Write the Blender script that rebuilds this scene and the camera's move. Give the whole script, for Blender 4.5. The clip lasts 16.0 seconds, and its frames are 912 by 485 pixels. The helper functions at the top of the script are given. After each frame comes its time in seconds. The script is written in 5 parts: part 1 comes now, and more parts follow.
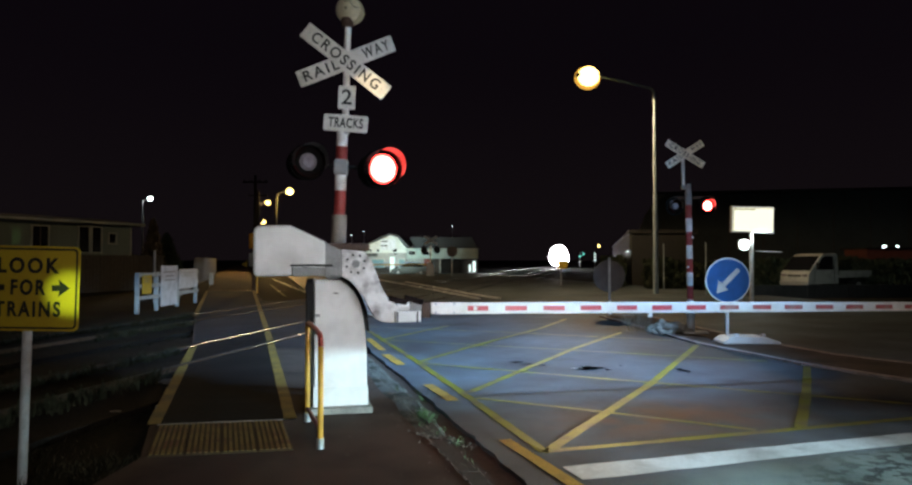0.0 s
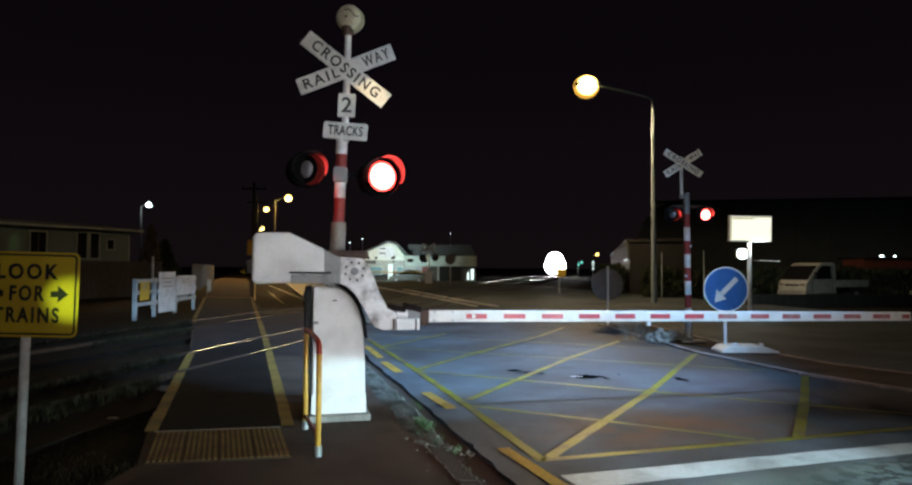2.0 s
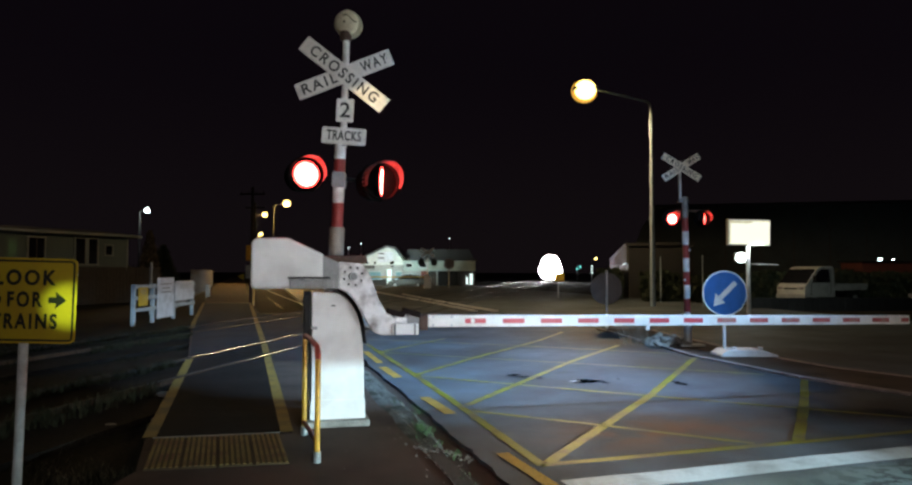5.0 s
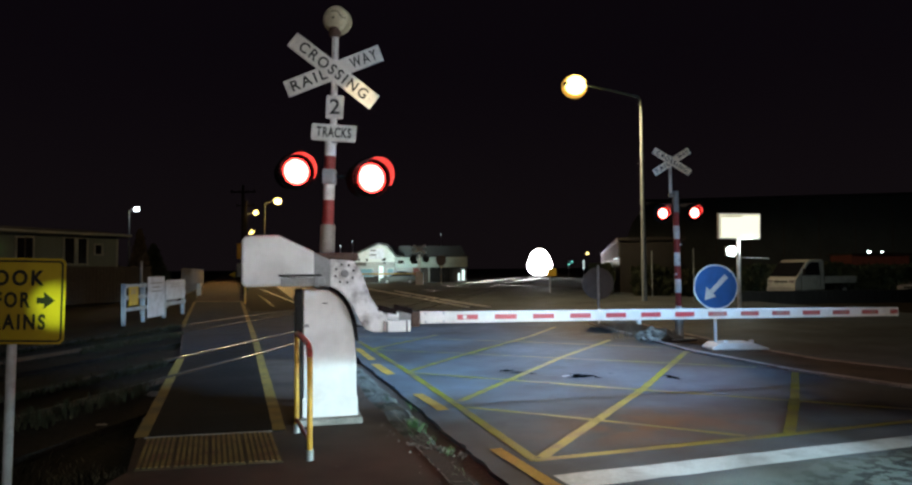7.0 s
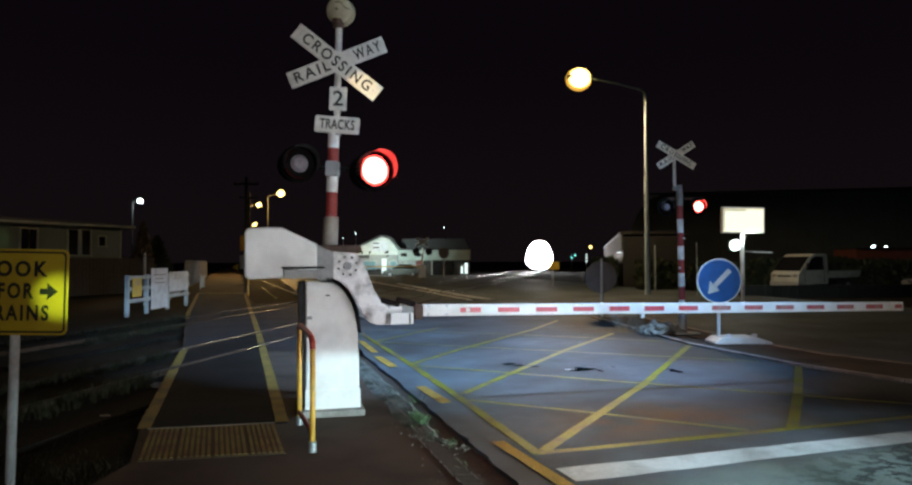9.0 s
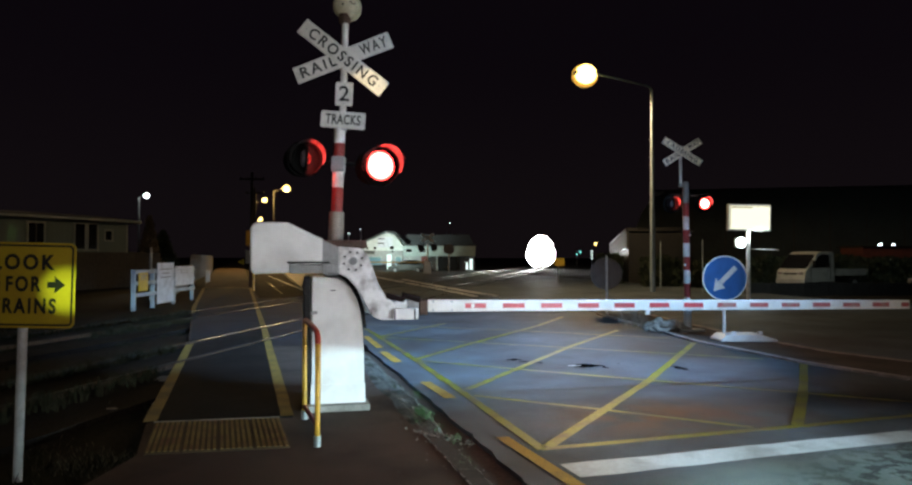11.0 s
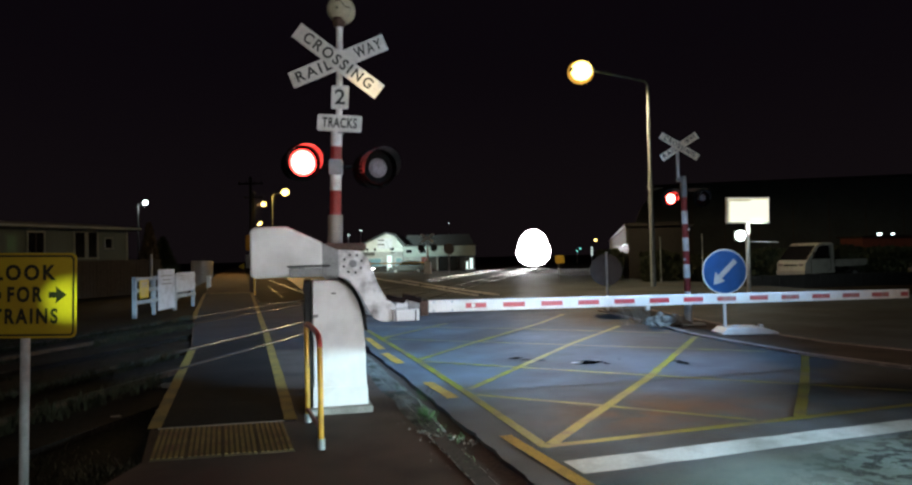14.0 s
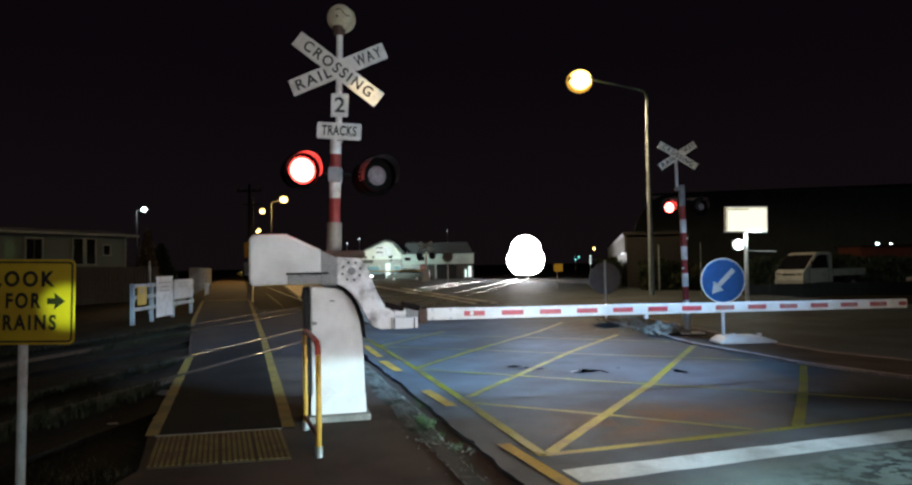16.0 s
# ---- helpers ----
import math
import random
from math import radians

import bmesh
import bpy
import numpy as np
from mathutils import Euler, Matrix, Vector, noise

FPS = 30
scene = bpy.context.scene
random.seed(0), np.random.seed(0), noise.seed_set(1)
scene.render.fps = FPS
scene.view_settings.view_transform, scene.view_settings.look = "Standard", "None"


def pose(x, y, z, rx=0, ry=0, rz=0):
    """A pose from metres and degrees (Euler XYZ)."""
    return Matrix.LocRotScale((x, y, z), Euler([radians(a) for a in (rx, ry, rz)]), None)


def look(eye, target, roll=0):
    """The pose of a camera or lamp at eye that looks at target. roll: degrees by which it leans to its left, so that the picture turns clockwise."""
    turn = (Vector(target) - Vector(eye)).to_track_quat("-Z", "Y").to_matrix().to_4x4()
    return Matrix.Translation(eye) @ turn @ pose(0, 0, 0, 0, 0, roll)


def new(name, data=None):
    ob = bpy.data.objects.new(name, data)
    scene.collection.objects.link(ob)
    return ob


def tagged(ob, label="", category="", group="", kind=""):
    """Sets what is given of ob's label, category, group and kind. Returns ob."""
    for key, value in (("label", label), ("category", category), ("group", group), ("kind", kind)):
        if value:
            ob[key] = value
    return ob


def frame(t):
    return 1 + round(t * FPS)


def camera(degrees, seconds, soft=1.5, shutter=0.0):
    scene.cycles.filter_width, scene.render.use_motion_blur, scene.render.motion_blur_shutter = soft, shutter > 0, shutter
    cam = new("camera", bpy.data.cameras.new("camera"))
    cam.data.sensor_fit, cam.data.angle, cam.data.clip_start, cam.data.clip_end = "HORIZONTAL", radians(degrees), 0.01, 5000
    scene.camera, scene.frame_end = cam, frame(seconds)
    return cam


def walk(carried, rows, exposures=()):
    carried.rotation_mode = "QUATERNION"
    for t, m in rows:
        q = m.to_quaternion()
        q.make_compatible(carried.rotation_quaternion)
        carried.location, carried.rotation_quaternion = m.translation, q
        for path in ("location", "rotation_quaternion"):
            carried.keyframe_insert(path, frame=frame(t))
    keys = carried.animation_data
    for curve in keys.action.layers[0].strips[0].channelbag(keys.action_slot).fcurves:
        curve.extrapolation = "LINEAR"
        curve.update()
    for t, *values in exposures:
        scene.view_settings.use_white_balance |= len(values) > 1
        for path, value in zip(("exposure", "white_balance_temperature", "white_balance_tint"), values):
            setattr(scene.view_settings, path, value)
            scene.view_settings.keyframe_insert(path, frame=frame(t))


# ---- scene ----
# A level crossing at night, filmed by hand from the footpath; the camera only turns.
cam = camera(67.0, 16.0, soft=2.4)

# seconds, eye x y z, turn to the right, tilt up, roll (degrees)
WALK = [
    (0, 0.000, -0.000, 1.600, 0.000, 1.451, 0.000),
    (0.5, -0.002, -0.007, 1.599, -0.213, 1.567, 0.047),
    (1, -0.004, -0.008, 1.600, -0.127, 1.642, 0.359),
    (1.5, -0.006, -0.005, 1.604, -0.077, 1.838, 0.579),
    (2, -0.006, -0.013, 1.602, 0.143, 2.089, 0.269),
    (2.5, -0.012, -0.003, 1.606, -0.182, 2.310, 0.225),
    (3, -0.010, -0.012, 1.604, -0.056, 2.672, 0.400),
    (3.5, -0.008, -0.011, 1.599, -0.120, 2.637, 0.467),
    (4, -0.008, -0.013, 1.604, -0.092, 2.687, 0.480),
    (6.5, -0.001, 0.001, 1.600, 0.814, 2.081, -0.577),
    (7, -0.002, 0.002, 1.602, 0.931, 2.164, -0.444),
    (7.5, -0.008, 0.012, 1.596, 1.055, 1.881, -0.023),
    (8, -0.005, 0.006, 1.602, 0.761, 1.535, -0.231),
    (8.5, -0.001, 0.014, 1.600, 0.853, 1.421, -0.352),
    (9, -0.005, 0.020, 1.600, 0.682, 1.582, -0.206),
    (11.5, -0.007, 0.012, 1.596, 0.192, 1.155, 0.024),
    (12, -0.004, 0.008, 1.596, 0.014, 1.104, -0.211),
    (12.5, -0.004, 0.006, 1.598, 0.016, 1.225, -0.032),
    (13, -0.003, 0.008, 1.600, 0.285, 1.076, -0.710),
    (13.5, 0.003, -0.004, 1.599, 0.296, 1.185, -1.092),
    (14, 0.003, -0.006, 1.603, 0.262, 1.216, -1.280),
    (14.5, 0.007, -0.006, 1.602, 0.447, 1.422, -1.292),
    (15, 0.002, -0.003, 1.603, 0.531, 1.666, -1.147),
    (15.5, 0.008, -0.015, 1.598, 0.548, 1.753, -1.164),
    (16, 0.000, -0.014, 1.602, 0.396, 1.878, -1.069),
]


def aim(x, y, z, right, up, roll):
    return pose(x, y, z, 0, 0, -right) @ pose(0, 0, 0, 90 + up, 0, 0) @ pose(0, 0, 0, 0, 0, roll)


walk(cam, [(r[0], aim(*r[1:])) for r in WALK])

# ---- world and light ----
world = bpy.data.worlds.new("night_sky")
scene.world = world
world.use_nodes = True
_tree = world.node_tree
_bg = _tree.nodes["Background"]
_bg.inputs[1].default_value = 1.0
# faint town glow, strongest at the horizon
_co = _tree.nodes.new("ShaderNodeTexCoord")
_sep = _tree.nodes.new("ShaderNodeSeparateXYZ")
_ramp = _tree.nodes.new("ShaderNodeValToRGB")
_ramp.color_ramp.interpolation = "EASE"
_ramp.color_ramp.elements[0].color = (0.0054, 0.0038, 0.0046, 1)
_ramp.color_ramp.elements[1].position = 0.32
_ramp.color_ramp.elements[1].color = (0.0030, 0.0019, 0.0032, 1)
_tree.links.new(_co.outputs["Generated"], _sep.inputs[0])
_tree.links.new(_sep.outputs["Z"], _ramp.inputs[0])
_tree.links.new(_ramp.outputs[0], _bg.inputs[0])


def lamp(name, kind, m, power, colour, size=0.1, cone=0, blend=1.0):
    d = bpy.data.lights.new(name, kind)
    d.energy, d.color, d.shadow_soft_size = power, colour, size
    if kind == "SPOT":
        d.spot_size, d.spot_blend = radians(cone), blend
    ob = new(name, d)
    ob.matrix_world = m
    return ob


SODIUM = (1.0, 0.71, 0.36)
# sodium lamp in view, unseen fill added over the road, assumed lamp further back
lamp("sodium_light", "SPOT", look((6.35, 32.6, 9.6), (6.35, 32.5, 0)), 2900, SODIUM, 0.25, 172, 0.15)
lamp("road_fill_light", "SPOT", look((6.0, 3.9, 8.9), (-0.2, 13.7, 0)), 25500, (0.33, 0.62, 1.0), 0.6, 51.5, 1.0)
lamp("rear_street_light", "SPOT", look((5.0, -13.0, 8.2), (2.0, 7.6, 2.4)), 4250, (1.0, 0.96, 0.92), 0.45, 42, 1.0)
# headlights of the car that waits at the stop line: dipped beams under their shades, and their stray light
for x, y in ((3.92, 1.75), (5.176, 2.086)):
    lamp("dipped_beam", "SPOT", look((x, y, 0.55), (x - 4.3, y + 6.0, 0.51)), 1330, (0.58, 0.93, 1.0), 0.004, 68, 1.0)
    lamp("dipped_beam", "SPOT", look((x, y, 0.55), (x - 3.3, y + 6.2, 0.55)), 4200, (0.60, 0.84, 1.0), 0.004, 26, 1.0)
    lamp("stray_beam", "SPOT", look((x - 0.12, y + 0.45, 0.70), (-1.2, 7.7, 1.65)), 560, (0.92, 0.97, 1.0), 0.03, 50, 1.0)
# narrow spots added to draw the bright patches on LOOK sign and crossbuck
lamp("patch_spot", "SPOT", look((6.17, -8.4, 0.66), (-2.90, 5.22, 1.34)), 19000, (0.60, 1.0, 0.30), 0.02, 1.5, 1.0)
lamp("patch_spot", "SPOT", look((7.42, -8.07, 0.66), (-0.92, 7.54, 3.51)), 22000, (1.0, 0.78, 0.42), 0.03, 1.25, 0.7)
# the next street lamps down the road
for x, y in ((-17.9, 73.6), (-25.8, 89.6)):
    lamp("far_sodium_light", "POINT", pose(x, y, 8.2), 4200, (1.0, 0.60, 0.20), 0.2)
# floodlight on the arm beside the lit sign
lamp("sign_floodlight", "POINT", pose(10.70, 25.25, 2.17), 22, (0.80, 1.0, 0.98), 0.1)
# extra spot beside that floodlight, added to brighten the parked truck
lamp("truck_fill_light", "SPOT", look((11.0, 25.3, 2.5), (19.0, 36.0, 1.0)), 850, (0.85, 1.0, 0.92), 0.1, 60, 1.0)
# white lamp by the house
lamp("house_street_light", "POINT", pose(-24.9, 55.4, 6.4), 420, (0.88, 1.0, 0.97), 0.2)

# ---- materials ----
def material(name, colour, rough=0.6, metal=0.0, vary=0.25, fine=40.0, coarse=3.0, bump=0.15, dirt=None, amount=0.3):
    """A painted, cast or stone surface: colour, fine grain, coarse stains, relief."""
    m = bpy.data.materials.new(name)
    m.use_nodes = True
    t = m.node_tree
    p = t.nodes["Principled BSDF"]
    p.inputs["Roughness"].default_value = rough
    p.inputs["Metallic"].default_value = metal
    co = t.nodes.new("ShaderNodeTexCoord")
    n1 = t.nodes.new("ShaderNodeTexNoise")
    n1.inputs["Scale"].default_value, n1.inputs["Detail"].default_value = fine, 6
    n2 = t.nodes.new("ShaderNodeTexNoise")
    n2.inputs["Scale"].default_value, n2.inputs["Detail"].default_value = coarse, 5
    t.links.new(co.outputs["Object"], n1.inputs["Vector"])
    t.links.new(co.outputs["Object"], n2.inputs["Vector"])
    r1 = t.nodes.new("ShaderNodeMapRange")
    r1.inputs[1].default_value, r1.inputs[2].default_value = 0.3, 0.7
    r1.inputs[3].default_value, r1.inputs[4].default_value = 1 - vary, 1 + vary
    t.links.new(n1.outputs["Fac"], r1.inputs[0])
    mul = t.nodes.new("ShaderNodeVectorMath")
    mul.operation = "SCALE"
    mix = t.nodes.new("ShaderNodeMix")
    mix.data_type = "RGBA"
    d = dirt or tuple(c * 0.45 for c in colour)
    mix.inputs["A"].default_value = (*colour, 1)
    mix.inputs["B"].default_value = (*d, 1)
    r2 = t.nodes.new("ShaderNodeMapRange")
    r2.inputs[1].default_value, r2.inputs[2].default_value = 0.45, 0.75
    r2.inputs[3].default_value, r2.inputs[4].default_value = 0, amount * 2
    t.links.new(n2.outputs["Fac"], r2.inputs[0])
    t.links.new(r2.outputs[0], mix.inputs["Factor"])
    t.links.new(mix.outputs["Result"], mul.inputs[0])
    t.links.new(r1.outputs[0], mul.inputs["Scale"])
    t.links.new(mul.outputs[0], p.inputs["Base Color"])
    if bump:
        b = t.nodes.new("ShaderNodeBump")
        b.inputs["Strength"].default_value, b.inputs["Distance"].default_value = bump, 0.01
        t.links.new(n1.outputs["Fac"], b.inputs["Height"])
        t.links.new(b.outputs[0], p.inputs["Normal"])
    return m


def glow(name, colour, strength):
    m = bpy.data.materials.new(name)
    m.use_nodes = True
    p = m.node_tree.nodes["Principled BSDF"]
    p.inputs["Base Color"].default_value = (0.02, 0.02, 0.02, 1)
    p.inputs["Emission Color"].default_value = (*colour, 1)
    p.inputs["Emission Strength"].default_value = strength
    return m


ASPHALT = material("asphalt", (0.084, 0.106, 0.128), 0.62, 0, 0.45, 90, 0.55, 0.5, (0.05, 0.048, 0.05), 0.45)
SHADED_APPROACH = material("shaded_approach_asphalt", (0.014, 0.0135, 0.014), 0.9, 0, 0.4, 110, 1.1, 0.5, (0.024, 0.022, 0.021), 0.4)
PATH_ASPHALT = material("path_asphalt", (0.082, 0.060, 0.049), 0.9, 0, 0.4, 120, 0.9, 0.5, (0.014, 0.010, 0.009), 0.4)
PATCH_ASPHALT = material("patch_asphalt", (0.035, 0.03, 0.03), 0.8, 0, 0.5, 100, 2.0, 0.6)
EARTH = material("earth", (0.017, 0.013, 0.010), 0.95, 0, 0.5, 25, 0.6, 0.3, (0.022, 0.026, 0.012), 0.5)
BALLAST = material("ballast", (0.011, 0.0085, 0.0075), 0.95, 0, 0.6, 30, 1.2, 0.35, (0.03, 0.025, 0.02), 0.4)
KERB_STONE = material("dirty_kerb_concrete", (0.048, 0.040, 0.034), 0.9, 0, 0.4, 45, 2.5, 0.6, (0.035, 0.032, 0.026), 0.6)
ISLAND_KERB = material("dull_island_concrete", (0.34, 0.285, 0.275), 0.85, 0, 0.35, 40, 3, 0.5, (0.12, 0.095, 0.085), 0.45)
CONCRETE = material("concrete", (0.30, 0.29, 0.27), 0.85, 0, 0.25, 60, 3, 0.4, (0.10, 0.09, 0.075), 0.4)
WHITE_LINE = material("white_road_paint", (0.57, 0.61, 0.62), 0.55, 0, 0.12, 26, 3.0, 0.3, (0.27, 0.29, 0.295), 0.5)
YELLOW_LINE = material("yellow_road_paint", (0.215, 0.195, 0.018), 0.44, 0, 0.30, 30, 2.6, 0.35, (0.14, 0.105, 0.06), 0.75)
ORANGE_LINE = material("orange_road_paint", (0.45, 0.255, 0.03), 0.7, 0, 0.35, 60, 2.6, 0.4, (0.18, 0.11, 0.04), 0.4)
WHITE_PAINT = material("white_machine_paint", (0.74, 0.735, 0.73), 0.42, 0, 0.025, 18, 2.6, 0.03, (0.40, 0.38, 0.37), 0.30)
GREY_PAINT = material("grey_machine_paint", (0.25, 0.25, 0.255), 0.5, 0, 0.12, 30, 5, 0.1)
CAST = material("weathered_white_casting", (0.74, 0.72, 0.72), 0.55, 0, 0.06, 22, 6.0, 0.3, (0.20, 0.17, 0.165), 0.60)
BLACK = material("black_paint", (0.012, 0.012, 0.013), 0.6, 0, 0.2, 30, 4, 0.1)
DARK_RED = material("dark_red_rubber", (0.010, 0.005, 0.005), 0.7, 0, 0.2)
BROWN_STEEL = material("rusty_steel", (0.085, 0.048, 0.034), 0.75, 0.2, 0.3, 40, 6, 0.4)
YELLOW_STEEL = material("yellow_powder_coat", (0.62, 0.33, 0.03), 0.4, 0, 0.1, 40, 8, 0.1, (0.35, 0.15, 0.03), 0.35)
RED_STEEL = material("red_powder_coat", (0.42, 0.05, 0.03), 0.45, 0, 0.12, 40, 6, 0.1)
GALV = material("galvanised_steel", (0.42, 0.43, 0.44), 0.45, 0.6, 0.15, 50, 6, 0.1)
RAIL_TOP = material("polished_rail_steel", (0.80, 0.79, 0.77), 0.24, 1.0, 0.1, 60, 3, 0.0)
RAIL_UNLIT = material("unlit_rail_steel", (0.055, 0.04, 0.03), 0.6, 0.6, 0.2, 60, 3, 0.05)
RAIL_SIDE = material("rusted_rail_side", (0.09, 0.05, 0.03), 0.85, 0.2, 0.3, 40, 5, 0.4)
SIGN_WHITE = material("white_sign_face", (0.69, 0.665, 0.62), 0.45, 0, 0.05, 60, 6, 0.02, (0.50, 0.47, 0.40), 0.3)
# far crossbuck white, lightened and warmed for the light falling on it
SIGN_CREAM = material("lit_cream_sign_face", (0.86, 0.80, 0.69), 0.5, 0, 0.05, 50, 6, 0.02, (0.62, 0.56, 0.46), 0.3)
SIGN_DULL = material("weathered_white_sign_face", (0.59, 0.57, 0.53), 0.5, 0, 0.06, 50, 6, 0.03, (0.36, 0.34, 0.30), 0.35)
SIGN_YELLOW = material("yellow_sign_face", (0.54, 0.37, 0.02), 0.45, 0, 0.05, 60, 2.5, 0.02, (0.44, 0.26, 0.025), 0.4)
SIGN_BLUE = material("blue_sign_face", (0.012, 0.080, 0.235), 0.4, 0, 0.08, 60, 4, 0.02)
SIGN_BLACK = material("black_lettering", (0.012, 0.012, 0.012), 0.5, 0, 0.1, 60, 4, 0.0)
SIGN_BACK = material("grey_sign_back", (0.13, 0.105, 0.10), 0.6, 0.2, 0.1, 40, 4, 0.05)
RED_REFLECT = material("red_reflective_strip", (0.52, 0.06, 0.07), 0.4, 0, 0.1, 60, 8, 0.02, (0.35, 0.08, 0.08), 0.3)
RED_WORN = material("faded_red_strip", (0.40, 0.075, 0.07), 0.5, 0, 0.15, 40, 9, 0.02, (0.30, 0.20, 0.16), 0.5)
MAST_WHITE = material("white_mast_paint", (0.69, 0.67, 0.66), 0.5, 0, 0.1, 30, 5, 0.1, (0.35, 0.31, 0.28), 0.4)
MAST_RED = material("red_mast_paint", (0.27, 0.028, 0.026), 0.5, 0, 0.15, 30, 5, 0.1)
CREAM = material("cream_bell_metal", (0.58, 0.53, 0.38), 0.4, 0.1, 0.1, 30, 6, 0.1, (0.3, 0.26, 0.18), 0.4)
TIMBER = material("dark_sleeper_timber", (0.028, 0.021, 0.017), 0.95, 0, 0.4, 20, 3, 0.3)
WALL_WHITE = material("white_weatherboard", (0.20, 0.23, 0.23), 0.7, 0, 0.08, 10, 1, 0.1, (0.40, 0.37, 0.31), 0.3)
WALL_PALE = material("pale_painted_wall", (0.62, 0.66, 0.64), 0.7, 0, 0.1, 6, 0.6, 0.1)
WALL_DARK = material("dark_cladding", (0.048, 0.040, 0.036), 0.8, 0, 0.2, 6, 0.6, 0.1)
ROOF = material("dark_roof_iron", (0.02, 0.02, 0.022), 0.5, 0.2, 0.2, 8, 1, 0.1)
DARK_GLASS = material("dark_window_glass", (0.012, 0.012, 0.014), 0.08, 0, 0.1, 5, 1, 0.0)
CAR_WHITE = material("white_car_paint", (0.44, 0.45, 0.43), 0.25, 0, 0.04, 10, 2, 0.0)
CAR_SILVER = material("silver_car_paint", (0.34, 0.34, 0.36), 0.25, 0.5, 0.04, 10, 2, 0.0)
RUBBER = material("tyre_rubber", (0.015, 0.015, 0.015), 0.9, 0, 0.2, 30, 5, 0.2)
LENS_OFF = material("unlit_lamp_lens", (0.22, 0.195, 0.22), 0.12, 0.1, 0.25, 60, 30, 0.2)
FOLIAGE = material("dark_foliage", (0.010, 0.020, 0.008), 0.8, 0, 0.4, 12, 1.2, 0.3, (0.026, 0.026, 0.010), 0.4)
# conifer leaf lightened to tan for the lamp light on it
LIT_LEAF = material("lamplit_conifer_leaf", (0.115, 0.085, 0.055), 0.85, 0, 0.3, 10, 1.5, 0.2)
GRASS = material("kerb_weeds", (0.05, 0.10, 0.035), 0.8, 0, 0.3, 30, 5, 0.2)
DRY_TWIG = material("dry_twigs", (0.15, 0.12, 0.09), 0.9, 0, 0.3, 20, 3, 0.2)
STONE = material("pale_rock", (0.24, 0.225, 0.20), 0.9, 0, 0.3, 12, 3, 0.8)
DIRT = material("dirt_and_moss", (0.112, 0.116, 0.104), 0.95, 0, 0.6, 28, 3, 0.8, (0.036, 0.040, 0.030), 0.75)
GRAVEL = material("pale_gravel", (0.16, 0.15, 0.13), 0.8, 0, 0.4, 20, 3, 0.3)
DRY_GRASS = material("dark_rough_grass", (0.026, 0.025, 0.014), 0.95, 0, 0.4, 20, 2, 0.2, (0.03, 0.022, 0.012), 0.5)
PALE_GRASS = material("pale_dry_grass", (0.105, 0.10, 0.065), 0.9, 0, 0.4, 20, 2, 0.2)
TUFTS = ((-3.23, 5.8, 0.09, 110), (-2.92, 6.0, 0.08, 90), (-2.98, 5.65, 0.09, 110), (-3.6, 6.25, 0.10, 60), (-4.1, 8.25, 0.12, 110), (-4.05, 8.9, 0.16, 90), (-5.8, 10.5, 0.25, 110), (-5.05, 10.5, 0.22, 90))
RED_WALL = material("red_wall", (0.20, 0.06, 0.05), 0.7)
GREY_FASCIA = material("grey_fascia", (0.075, 0.08, 0.075), 0.7)
HOOD_BLACK = material("charcoal_hood_paint", (0.055, 0.05, 0.05), 0.7, 0, 0.2, 30, 4, 0.1)
# hood's inside is lightened to stand in for glare round the lens
HOOD_GLARE = material("hood_glare_grey", (0.17, 0.15, 0.15), 0.7, 0, 0.2, 30, 4, 0.1)
LAMP_BLACK = material("dull_lamp_black", (0.004, 0.004, 0.004), 0.9, 0, 0.2, 30, 4, 0.1)
POLE_GREY = material("grey_pole_paint", (0.32, 0.41, 0.50), 0.7, 0, 0.15, 30, 4, 0.1)
BROWN_DIRT = material("gutter_silt", (0.050, 0.034, 0.027), 0.95, 0, 0.5, 30, 4, 0.7)
HOLE = material("pothole_bottom", (0.006, 0.006, 0.007), 1.0, 0, 0.4, 60, 5, 0.6)
TACTILE_RIB = material("worn_tactile_rib", (0.20, 0.135, 0.03), 0.7, 0, 0.35, 50, 3.5, 0.3, (0.13, 0.05, 0.022), 0.7)
BOARD_WHITE = material("white_board_paint", (0.62, 0.64, 0.70), 0.5, 0, 0.06, 30, 4, 0.05)
FENCE_GREY = material("grey_fence_paint", (0.33, 0.31, 0.31), 0.8, 0, 0.15, 12, 2, 0.2)
KERB_WHITE = material("pale_kerb_concrete", (0.66, 0.66, 0.66), 0.4, 0, 0.15, 30, 2, 0.1)
SIGN_ARROW = material("worn_white_arrow", (0.50, 0.45, 0.41), 0.5, 0, 0.08, 60, 6, 0.02)
PATH_LINE = material("worn_path_paint", (0.225, 0.15, 0.028), 0.7, 0, 0.35, 60, 2.6, 0.4, (0.08, 0.055, 0.025), 0.5)
STRIP_ASPHALT = material("crossing_strip_asphalt", (0.022, 0.027, 0.034), 0.8, 0, 0.4, 100, 0.9, 0.5, (0.012, 0.013, 0.014), 0.4)
HOUSE_WALL = material("pale_weatherboard", (0.11, 0.14, 0.135), 0.75, 0, 0.08, 10, 1, 0.1)
MAST_BROWN = material("weathered_mast_tube", (0.26, 0.215, 0.175), 0.6, 0, 0.15, 30, 5, 0.15)
LOCO_PAINT = material("locomotive_paint", (0.35, 0.06, 0.02), 0.45, 0, 0.15, 8, 1, 0.1)

